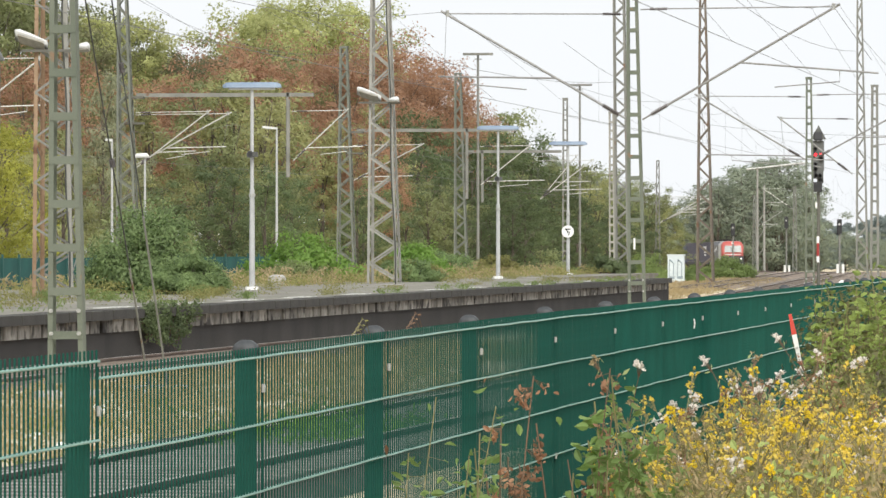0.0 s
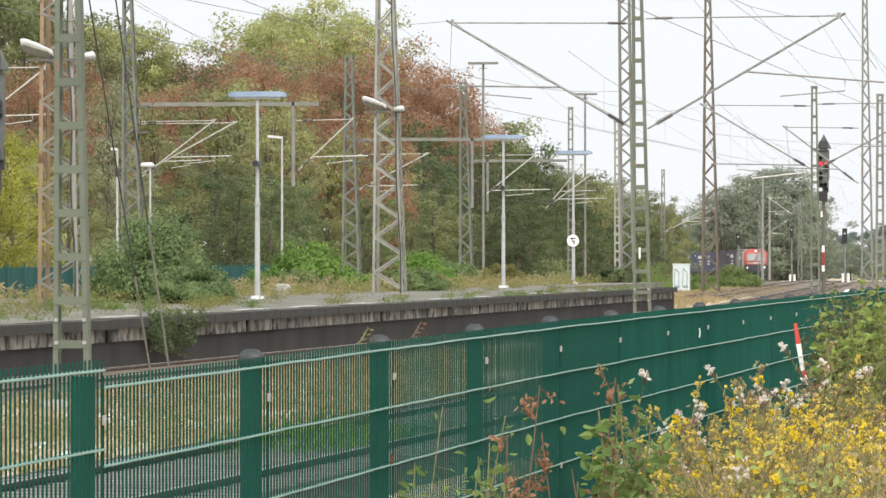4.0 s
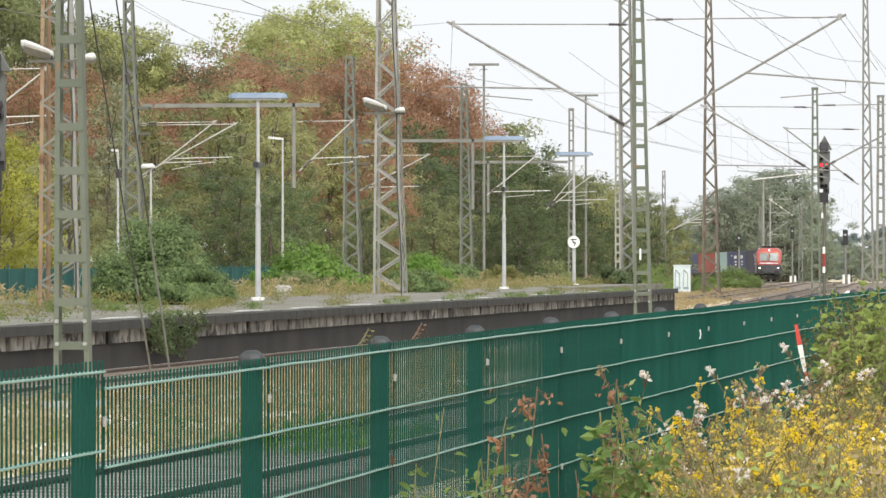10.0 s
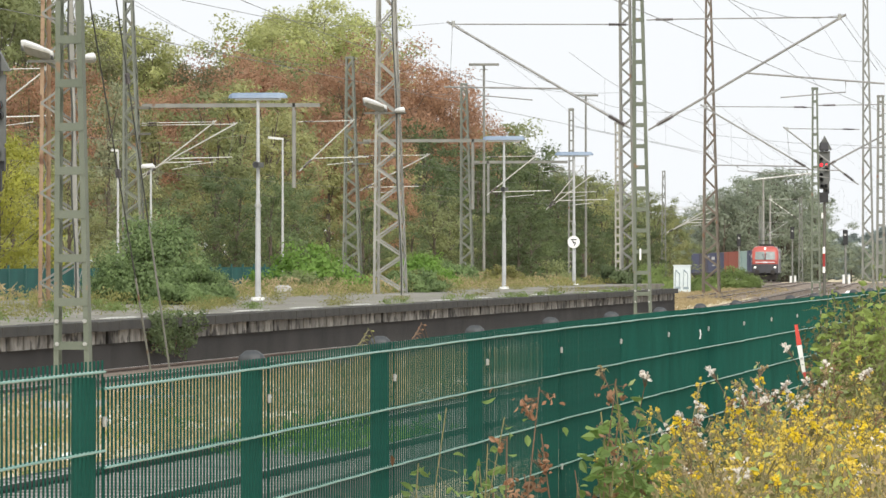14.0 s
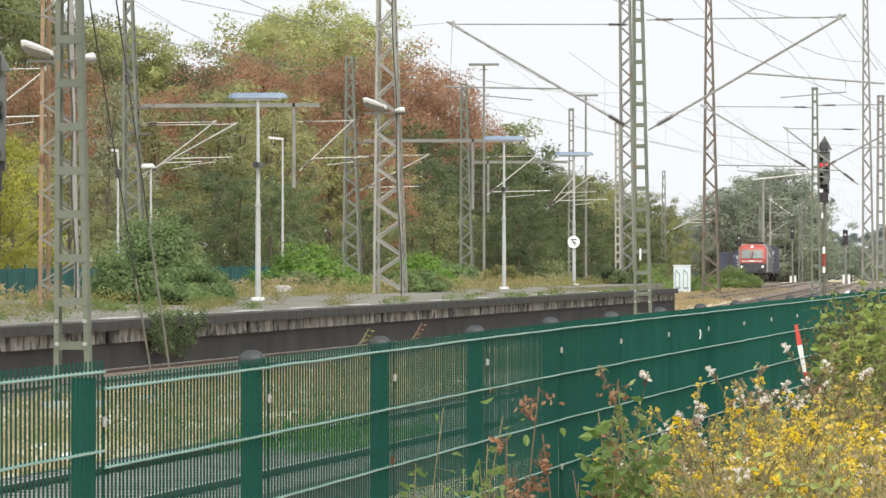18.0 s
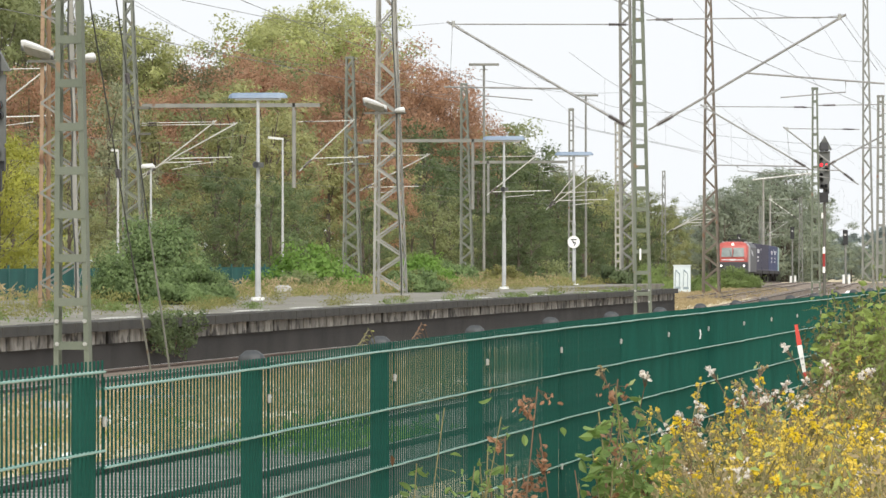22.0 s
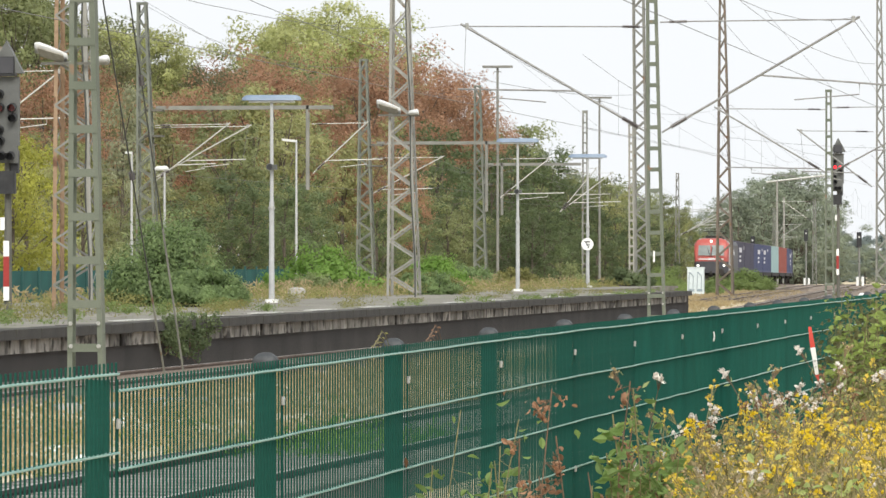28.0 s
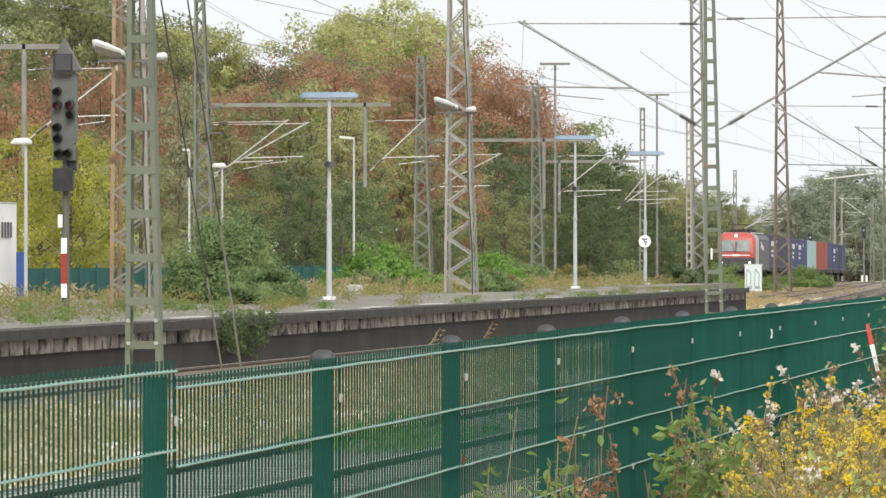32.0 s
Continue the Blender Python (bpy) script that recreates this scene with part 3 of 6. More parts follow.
def insulator(g, p, q, r=0.055, n=6):
    """A ribbed rod turned in one piece, sheds and necks by turns, from p to q."""
    p, q = Vector(p), Vector(q)
    w = (q - p).normalized()
    u = w.orthogonal().normalized()
    v = w.cross(u)
    n = n * 2
    loops = []
    for i in range(n):
        for k, s in ((0.0, 0.42), (0.1, 0.85), (0.72, 0.66), (0.8, 0.42)):
            c = p.lerp(q, (i + k) / n)
            loops.append([c + (u * math.cos(j * math.pi / 4) + v * math.sin(j * math.pi / 4)) * r * s for j in range(8)])
    return g.rings(loops)


def cantilever(m, reach, z_low, z_top, half=0.25, reg=3.2, reg_z=None, tube_r=0.032, material=None, dropper=True, droop=-0.06):
    """A bracket arm: stay tube, diagonal tube with insulators, registration tube and steady arm. It reaches along local +x."""
    t = material or ALU
    ob = thing("cantilever", "aluminium overhead line bracket with brown insulators", "bracket", m, "overhead line brackets")
    part("stay_tube", Geo().tube((half + 0.68, 0, z_top), (reach, 0, z_top + 0.03), tube_r * 0.55, n=8).tube((half - 0.05, 0, z_top - 0.02), (half + 0.2, 0, z_top - 0.01), 0.02, n=6), t, ob)
    part("insulator", insulator(Geo(), (half + 0.2, 0, z_top - 0.01), (half + 0.68, 0, z_top), 0.05, 5), INSUL, ob)
    d0, d1 = Vector((half, 0, z_low)), Vector((reach + 0.1, 0, z_top + 0.1))
    w = (d1 - d0).normalized()
    part("insulator", insulator(Geo(), d0 + w * 0.28, d0 + w * 0.78, 0.075, 5), INSUL, ob)
    part("diagonal_tube", Geo().tube(d0 + w * 0.78, d1, tube_r, n=8).tube(d0, d0 + w * 0.28, 0.028, n=6), t, ob)
    part("clip", Geo().tube(d1 - w * 0.2 + Vector((0, 0, -0.05)), d1 - w * 0.2 + Vector((0, 0, 0.12)), 0.05, n=6), CLAMP, ob)
    rz = reg_z if reg_z else z_low + 0.75
    k = (rz - z_low) / (z_top + 0.1 - z_low)
    rx = half + (reach + 0.1 - half) * k
    part("registration_tube", Geo().tube((rx, 0, rz), (rx + reg, 0, rz - droop), tube_r * 0.75, n=8), t, ob)
    part("steady_arm", Geo().path([(rx + reg * 0.72, 0, rz - droop * 0.72), (rx + reg * 0.72, 0, rz - 0.22 - droop), (rx + reg * 0.25, 0, rz - 0.36 - droop)], tube_r * 0.55), t, ob)
    if dropper:
        part("hanger", Geo().tube((rx + reg * 0.95, 0, rz + 0.05), (reach - 0.05, 0, z_top), 0.008, n=4), WIRE, ob)
    return ob


def platform_lamp(m, h, arm=1.55, speaker=False, sign=False, group="platform lamps"):
    ob = thing("platform_lamp", "white tapered pole with long blue-grey lamp hood", "lamp", m, group)
    part("pole", Geo().tube((0, 0, 0), (0, 0, h * 0.5), 0.08, 0.066, n=12, cap=False).tube((0, 0, h * 0.5), (0, 0, h), 0.052, 0.045, n=12), WHITE_POLE, ob)
    part("foot", Geo().box((0, 0, 0.04), (0.34, 0.34, 0.1), chamfer=0.06), SIGN_WHITE, ob)
    hood = Geo()
    loops = []
    for x, s in ((-arm / 2, 0.55), (-arm / 2 + 0.1, 0.95), (-arm / 2 + 0.25, 1), (arm / 2 - 0.25, 1), (arm / 2 - 0.1, 0.95), (arm / 2, 0.55)):
        loops.append([(x, -0.17 * s, 0), (x, 0.17 * s, 0), (x, 0.14 * s, 0.08 * s), (x, 0.07 * s, 0.15 * s), (x, -0.07 * s, 0.15 * s), (x, -0.14 * s, 0.08 * s)])
    hood.rings([[(a, b, c + h) for a, b, c in lp] for lp in loops])
    part("lamp_hood", hood, LAMP_GREY, ob, "blue-grey metal lamp hood")
    part("diffuser", Geo().box((0, 0, h - 0.03), (arm - 0.35, 0.2, 0.05), chamfer=0.02), LAMP_WHITE, ob, "pale diffuser")
    if speaker:
        sp = part("loudspeaker", Geo().tube((0, -0.05, h * 0.67), (0, -0.34, h * 0.67), 0.05, 0.10, n=12).box((0.1, -0.08, h * 0.67), (0.12, 0.14, 0.14)), SIGNAL_GREY, ob, "dark horn loudspeaker")
        part("horn_mouth", Geo().tube((0, -0.345, h * 0.67), (0, -0.35, h * 0.67), 0.075, n=12), BLACK, sp)
    if sign:
        s = part("disc_sign", Geo().tube((0, -0.12, h * 0.335), (0, -0.14, h * 0.335), 0.26, n=20), SIGN_WHITE, ob, "round white sign with dark bars")
        mk = Geo().box((0, -0.146, h * 0.335 + 0.1), (0.24, 0.006, 0.045)).box((-0.02, -0.146, h * 0.335 + 0.01), (0.035, 0.006, 0.16), pose(0, 0, 0, 0, -24, 0)).box((0.03, -0.146, h * 0.335 - 0.02), (0.13, 0.006, 0.03)).box((0.05, -0.146, h * 0.335 - 0.1), (0.035, 0.006, 0.14), pose(0, 0, 0, 0, 24, 0))
        part("marking", mk, BLACK, s)
    part("band", Geo().tube((0, 0, h * 0.46), (0, 0, h * 0.475), 0.09, n=12), CLAMP, ob)
    return ob


def twin_lamp(m, root, right):
    """Two street-lamp heads on a cross arm, clamped to a mast: root and right are where the heads begin."""
    ob = thing("twin_lamp", "two white lamp heads on a cross arm clamped to a mast", "lamp", m, "mast lamps")
    part("cross_arm", Geo().box((0.0, -0.5, -0.03), (1.3, 0.06, 0.06)), DARK_STEEL, ob)
    for x0, way, ln, rise, tip in ((root, -1, 0.74, 0.24, 0.19), (right, 1, 0.34, 0.0, 0.03)):
        loops = []
        for u, w, hh in ((0, 0.05, 0.05), (0.12, 0.13, 0.09), (0.5, 0.17, 0.13), (0.85, 0.15, 0.14), (0.97, 0.10, 0.10), (1.0, 0.04, 0.05)):
            x = x0 + way * u * ln
            yy, zz = -0.5 - 0.1 * u, 0.0 + rise * u
            loops.append([(x, yy - w, zz + tip), (x, yy + w, zz - 0.03), (x, yy + w * 0.8, zz + hh * 0.8), (x, yy, zz + hh + tip * 0.6), (x, yy - w * 0.8, zz + hh * 0.8 + tip * 0.7)])
        hd = part("lamp_head", Geo().rings(loops), LAMP_WHITE, ob, "white rounded lamp head", smooth=True)
        a, b = x0 + way * 0.1 * ln, x0 + way * 0.88 * ln
        ring = [(a, -0.63, tip * 0.8 + rise * 0.1), (b, -0.74, tip * 0.75 + rise * 0.86), (b, -0.45, rise * 0.86 - 0.03), (a, -0.40, rise * 0.1 - 0.03)]
        part("diffuser", Geo().rings([[(x, y, z - 0.035) for x, y, z in ring], [(x, y, z + 0.0) for x, y, z in ring]]), LAMP_GLASS, hd, "grey lamp glass")
    return ob


def hooked_lamp(m, h, flat=True, arm=0.62):
    ob = thing("street_lamp", "slim white lamp post with a small head", "lamp", m, "slim lamps")
    part("pole", Geo().tube((0, 0, 0), (0, 0, h), 0.055, 0.04, n=10), WHITE_POLE, ob)
    if flat:
        part("lamp_head", Geo().box((-0.45 * arm, 0, h - 0.02), (arm, 0.2, 0.09), pose(0, 0, 0, 0, 6, 0), chamfer=0.06), LAMP_WHITE, ob)
    else:
        part("lamp_head", Geo().rings([[(x, -w, h), (x, w, h), (x, w * 0.6, h + t), (x, -w * 0.6, h + t)] for x, w, t in ((-0.42, 0.06, 0.05), (-0.3, 0.13, 0.16), (0.05, 0.14, 0.18), (0.16, 0.08, 0.08))]), LAMP_WHITE, ob, smooth=True)
    return ob


def yard_light(m, h):
    ob = thing("yard_light", "tall grey pole with a T-shaped floodlight bar", "floodlight", m, "tall yard lights")
    part("pole", Geo().tube((0, 0, 0), (0, 0, h), 0.11, 0.08, n=10), GREY_STEEL, ob)
    part("floodlight_bar", Geo().box((0, 0, h), (2.1, 0.5, 0.16), chamfer=0.1), GREY_STEEL, ob)
    part("ladder_rung", Geo().box((0, 0, h - 0.35), (0.5, 0.3, 0.05)), GREY_STEEL, ob)
    return ob


# ---- overhead line: the masts on and beside the platform ----
G0 = -0.22
TOWER = [
    (-26.433, 128.7, 0.62, -0.55, 0.944, 0.549, 13.0, 25, "rust-brown and grey lattice tower mast standing on the platform", PALE_STEEL, RUST_STEEL, 0.09, 0.05),
    (-25.938, 176.6, 0.68, -0.77, 0.955, 0.327, 14.5, 26, "pale grey lattice tower mast standing on the platform", PALE_STEEL, None, 0.08, 0.055),
    (-26.543, 253.0, 0.70, -0.73, 0.62, 0.48, 16.5, 36, "grey lattice tower mast at the platform's end", GREY_STEEL, None, 0.08, 0.055),
    (-29.773, 329.3, G0, -0.56, 1.014, 0.325, 18.0, 24, "brown-grey lattice tower mast in dry grass", BROWN_STEEL, None, 0.10, 0.07),
    (-15.396, 244.0, G0, -0.57, 0.54, 0.19, 14.5, 30, "grey lattice tower mast beside the main line", GREY_STEEL, None, 0.06, 0.05),
]
for x, y, z, lean, wb, wt, h, bays, lab, st, st2, leg, bar in TOWER:
    lattice_mast(lab, h, wb, wt, st, pose(x, y, z, 0, lean, 0), bays, st2, leg=leg, bar=bar)
# cables that run down the towers' outer legs
for x, y, z, lean, up in ((-26.433 + 0.40, 128.2, 0.7, -0.55, 7.0), (-25.938 + 0.42, 176.1, 0.72, -0.95, 9.5)):
    solid("mast_cable", Geo().path([(0.03 * math.sin(0.9 * k), 0, up * k / 14) for k in range(15)], 0.022, n=5), CABLE, "black cable running down a tower mast", "cable", m=pose(x, y, z, 0, lean - 0.8, 0), group="mast cables")

batten_mast("green painted ladder-like mast behind the fence", 10.5, 0.494, 0.188, pose(-15.199, 74.7, G0, 0, -0.52, 0), 0.577, first=0.30, fl=0.068)
batten_mast("green painted ladder-like mast carrying two brackets", 11.5, 0.489, 0.24, pose(-15.735, 153.8, G0, 0, -0.92, 0), 0.565, fl=0.075)
batten_mast("grey-green ladder-like mast with brackets", 8.6, 0.38, 0.22, pose(-15.951, 221.0, G0, 0, -0.33, 0), 0.63, fl=0.06)
batten_mast("grey ladder-like mast beside the main line", 9.2, 0.42, 0.3, pose(-15.4, 252.5, G0), 0.6, GREY_STEEL)
batten_mast("grey ladder-like mast in the yard", 12.55, 0.44, 0.36, pose(-45.75, 398.0, G0), 0.7, GREY_STEEL)
for x, y, h, lean, wb, wt, bays in ((-50.401, 262.0, 14.0, -1.3, 1.05, 0.443, 24), (-49.756, 324.0, 13.55, -0.69, 1.08, 0.44, 22), (-49.568, 372.0, 13.5, -0.98, 0.9, 0.43, 21)):
    lattice_mast("grey-green lattice mast of the yard", h, wb, wt, YARD_STEEL, pose(x, y, G0, 0, lean, 0), bays, None, "yard masts", leg=0.10, bar=0.07)
for x, y, h in ((-54.2, 549.0, 10.8), (-59.1, 722.0, 9.6), (-46.4, 620.0, 9.3)):
    lattice_mast("pale lattice mast beside the freight line", h, 0.5, 0.3, GREY_STEEL, pose(x, y, G0 + fall(y)), 12, None, "yard masts")

# brackets on the masts
cantilever(pose(-15.8, 153.8, 0, 0, 0, 180), 5.15, 5.28, 8.12, 0.2, 3.2, 6.4, material=TUBE)
cantilever(pose(-15.8, 153.8, 0), 5.4, 5.28, 8.25, 0.2, 3.7, 6.8, material=TUBE, droop=0.3)
cantilever(pose(-16.0, 221.0, 0, 0, 0, 180), 4.3, 5.25, 7.68, 0.12, 3.6, 5.4, material=TUBE)
cantilever(pose(-16.0, 221.0, 0), 4.9, 5.25, 7.75, 0.12, 3.0, 6.1, material=TUBE)
cantilever(pose(-15.6, 244.0, 0, 0, 0, 180), 3.3, 5.0, 7.35, 0.22, 2.2, 5.6, material=TUBE)
cantilever(pose(-50.4, 262.0, 0), 4.7, 5.75, 8.05, 0.35, 2.8, 6.5)
cantilever(pose(-50.4, 262.0, 0, 0, 0, -5), 3.8, 5.6, 8.15, 0.35, 1.9, 6.3)
cantilever(pose(-42.9, 262.3, 0), 2.6, 5.9, 8.2, 0.12, 2.6, 6.5)
cantilever(pose(-49.7, 324.0, 0), 4.3, 5.75, 7.75, 0.35, 3.0, 5.95)
cantilever(pose(-42.4, 325.0, 0), 3.0, 5.5, 7.7, 0.2, 3.4, 5.7)
cantilever(pose(-44.6, 372.0, 0), 3.6, 5.1, 7.6, 0.2, 3.2, 5.7)
cantilever(pose(-44.6, 372.0, 0, 0, 0, -6), 2.6, 5.1, 7.9, 0.2, 2.4, 6.2)
cantilever(pose(-54.2, 549, 0), 5.2, 4.5, 6.7, 0.25, 2.2, 5.7, tube_r=0.05)
cantilever(pose(-54.2, 549, 0, 0, 0, -7), 4.7, 4.4, 6.9, 0.25, 2.6, 5.4, tube_r=0.05)
cantilever(pose(-59.1, 722, -0.6, 0, 0, 0), 3.4, 5.3, 7.2, 0.3, 2.2, 5.6)
cantilever(pose(-46.4, 620, -0.3, 0, 0, 180), 3.4, 6.5, 8.7, 0.2, 2.0, 7.2)
cantilever(pose(-44.95, 200.0, 0), 3.3, 6.1, 8.55, 0.1, 2.4, 6.85)


def boom(m, length, drops, label="grey steel boom with hanging posts over the yard tracks"):
    """A long horizontal beam that sticks out from a mast, with hanging posts."""
    ob = thing("boom", label, "boom", m, "yard booms")
    part("beam", Geo().box((length / 2, 0, 0), (length, 0.16, 0.18)), GREY_STEEL, ob)
    for d, dn in drops:
        part("hanging_post", Geo().box((d, 0, -dn / 2 + 0.1), (0.17, 0.16, dn), chamfer=0.03), GREY_STEEL, ob)
    part("bracket_plate", Geo().box((-0.1, 0, -0.1), (0.9, 0.5, 0.12)), DARK_STEEL, ob)
    part("bracket_plate", Geo().box((-0.1, 0, -1.3), (0.9, 0.5, 0.1)), DARK_STEEL, ob)
    return ob


boom(pose(-50.1, 262.2, 8.95), 8.3, ((7.1, 3.9),))
boom(pose(-49.2, 324.3, 8.6), 7.1, ((6.3, 4.0),))
boom(pose(-49.2, 372.0, 8.2), 6.2, ((1.0, 3.4),))
boom(pose(-52.0, 200.2, 9.36), 8.4, ((6.9, 4.0),))
batten_mast("pale grey ladder-like mast beside the platform's end", 8.75, 0.30, 0.25, pose(-29.98, 281.0, G0, 0, -0.31, 0), 0.42, PALE_STEEL, first=0.3, fl=0.07)

tp = thing("twin_post_mast", "two pale grey posts under a long pale tube", "mast", pose(-59.788, 735.0, G0 + fall(735)), "yard masts")
for px, ph in ((0.0, 13.309), (0.867, 11.214)):
    part("post_shaft", Geo().tube((px, 0, 0), (px, 0, ph), 0.17, 0.12, n=8), PALE_STEEL, tp)
part("cross_tube", Geo().tube((-1.374, 0, 13.167), (6.284, 0, 14.018), 0.11, n=8), ALU, tp)
for k in range(3):
    part("brace", Geo().tube((0, 0, 2.0 + 2.2 * k), (0.867, 0, 3.2 + 2.2 * k), 0.06, n=5), PALE_STEEL, tp)

# guy wires of the near mast, to their anchors
for gx, gy, top in ((-14.86, 78.8, 6.05), (-14.61, 78.85, 8.6)):
    gw = thing("guy_wire", "stranded guy wire with a small insulator", "wire", pose(gx, gy, G0), group="guy wires")
    a, b = Vector((0, 0, 0)), Vector((-15.16 - gx, 74.9 - gy, top - G0))
    part("anchor_rod", Geo().tube(a, a.lerp(b, 0.28), 0.015, n=6), GREY_STEEL, gw, "steel anchor rod")
    part("cable", Geo().tube(a.lerp(b, 0.28), b, 0.011, n=5), CABLE, gw)
    part("insulator", insulator(Geo(), a.lerp(b, 0.50), a.lerp(b, 0.515), 0.05, 3), INSUL, gw)
    part("anchor_block", Geo().box((0, 0, 0.0), (0.5, 0.5, 0.24), chamfer=0.05), CONCRETE, gw)


# ---- overhead wires ----
def wire_run(name, label, x, z, y0, y1, spans, sag, messenger=True, contact=5.55, fn=None, r=0.006, over=None):
    """Messenger with sag, contact wire below and droppers between, along the track."""
    ob = thing(name, label, "overhead wire", kind="structure")
    n = spans * 8
    top, low = [], []
    for i in range(n + 1):
        y = y0 + (y1 - y0) * i / n
        u = (i % 8) / 8
        xx = -fn(y) if fn else x
        top.append((xx if over is None else over, y, z + fall(y) - sag * 4 * u * (1 - u)))
        low.append((xx, y, contact + fall(y)))
    part("messenger_wire", Geo().path(top, r, n=4), WIRE, ob)
    part("contact_wire", Geo().path(low, r, n=4), WIRE, ob)
    for i in range(n):
        if i % 8 and i % 2:
            part("dropper", Geo().tube(top[i], low[i], 0.004, n=3, cap=False), WIRE, ob)
    return ob


wire_run("catenary", "overhead line above the platform track", -18.3, 8.2, 73.8, 1033.8, 12, 1.2, over=-20.9)
wire_run("catenary", "overhead line above the near track", -8.9, 8.35, 73.8, 1033.8, 12, 1.2, over=-10.35)
wire_run("catenary", "overhead line above the yard track", -45.5, 7.6, 200, 700, 8, 0.9)
wire_run("catenary", "overhead line above the freight line", 0, 7.4, 262, 900, 9, 0.9, fn=freight_line)
wire_run("catenary", "overhead line above the crossing track", 0, 7.6, 160, 600, 6, 1.0, fn=cross_line)


def span_wire(pts, label, r=0.009):
    ob = solid("span_wire", Geo().path(pts, r, n=4), WIRE, label, "wire", group="span wires")
    return ob


def sagging(a, b, sag, n=10):
    a, b = Vector(a), Vector(b)
    return [a.lerp(b, i / n) - Vector((0, 0, sag * 4 * (i / n) * (1 - i / n))) for i in range(n + 1)]


span_wire(sagging((-26.4, 128.7, 9.6), (-26.7, 253, 9.2), 1.2), "dark feeder wire between platform masts")
span_wire(sagging((-50.4, 262, 13.6), (-49.7, 324, 13.0), 1.0), "dark feeder wire between yard masts")
span_wire(sagging((-49.7, 324, 13.0), (-49.6, 372, 12.8), 0.8), "dark feeder wire between yard masts")
span_wire(sagging((-29.75, 329.3, 9.0), (-16.0, 329.3, 8.4), 0.3), "dark cross wire over the main line")
span_wire(sagging((-15.1, 74.7, 10.0), (-15.8, 153.8, 11.0), 1.0), "dark earth wire along the masts")
span_wire(sagging((-15.8, 153.8, 11.0), (-15.6, 244, 10.2), 1.0), "dark earth wire along the masts")

# ---- lamps on the platform and in the yard ----
platform_lamp(pose(-26.36, 154.7, 0.70), 5.5, 1.6, speaker=True)
platform_lamp(pose(-26.75, 211.0, 0.73), 5.5, 1.55, speaker=True)
platform_lamp(pose(-27.7, 242.0, 0.73), 5.5, 1.62, sign=True)
twin_lamp(pose(-26.49, 128.7, 6.33), -0.05, 0.60)
twin_lamp(pose(-26.02, 176.6, 6.37), 0.05, 0.29)
hooked_lamp(pose(-37.6, 226.5, G0), 6.9)
hooked_lamp(pose(-40.66, 214.5, G0), 5.5, False)
hooked_lamp(pose(-40.95, 209.5, G0), 6.1, True, 0.26)
hooked_lamp(pose(-33.97, 151.0, G0), 5.1, False)
yard_light(pose(-52.0, 399.0, G0), 15.7)
yard_light(pose(-55.3, 492.0, G0), 16.2)


# ---- signals ----
def tall_signal(m, screen_z, label, lit, plate=0.0):
    ob = thing("light_signal", label, "railway signal", m, "light signals")
    part("pole", Geo().tube((0, 0, 0), (0, 0, screen_z + 1.5), 0.085, 0.07, n=10), DARK_STEEL, ob)
    z = screen_z
    scr = part("screen", Geo().box((0, -0.13, z + 1.0), (0.58, 0.1, 1.5), chamfer=0.03), SIGNAL_GREY, ob, "dark grey signal screen")
    part("lower_screen", Geo().box((0.0, -0.13, z + 0.06), (0.5, 0.1, 0.38), chamfer=0.03), SIGNAL_GREY, ob)
    hood = part("route_indicator", Geo().box((0, -0.2, z + 1.97), (0.42, 0.3, 0.42)), BLACK, ob, "boxed route indicator with pointed roof")
    part("pointed_roof", Geo().rings([[(-0.36, -0.3, z + 1.82), (0.40, -0.3, z + 1.82), (0.02, -0.3, z + 2.53)], [(-0.36, -0.1, z + 1.82), (0.40, -0.1, z + 1.82), (0.02, -0.1, z + 2.53)]]), SIGNAL_GREY, hood)
    part("indicator_face", Geo().box((0.02, -0.36, z + 1.99), (0.34, 0.02, 0.34)), LOCO_DARK, hood)
    for x, zz, on in ((-0.14, 1.36, 0), (-0.13, 1.07, 1), (0.14, 1.07, 1), (0.16, 0.85, 0), (-0.14, 0.58, 0), (-0.12, 0.34, 0), (-0.1, 0.02, 0), (0.1, 0.02, 0)):
        v = part("lamp_visor", Geo().tube((x, -0.18, z + zz + 0.02), (x, -0.38, z + zz - 0.01), 0.095, 0.09, n=10, cap=False), BLACK, scr)
        part("lens", Geo().tube((x, -0.185, z + zz), (x, -0.2, z + zz), 0.085, n=10), (RED_LIGHT if lit else DIM_RED) if on else BLACK, scr, "red lamp" if on else "")
    part("distant_box", Geo().box((-0.02, -0.16, z - 0.55), (0.44, 0.2, 0.5), chamfer=0.03), BLACK, ob)
    part("number_plate", Geo().box((-0.1, -0.12, z - 1.45), (0.1, 0.02, 0.28)), SIGN_WHITE, ob)
    for zz, hh, mt in ((0.45, 0.3, SIGN_WHITE), (0.93, 0.66, SIGN_RED), (1.43, 0.34, SIGN_WHITE)):
        part("mast_plate", Geo().box((-0.02, -0.1, zz + plate), (0.13, 0.02, hh), chamfer=0.004), mt, ob)
    part("cable_box", Geo().box((0.16, 0, z - 0.1), (0.16, 0.16, 0.5)), BLACK, ob)
    return ob


tall_signal(pose(-26.78, 123.0, 0.66), 3.42, "tall signal with two dim red lamps on the platform", False)
tall_signal(pose(-20.3, 287.0, G0), 5.7, "tall dark signal showing two red lamps beside the track", True, 1.1)


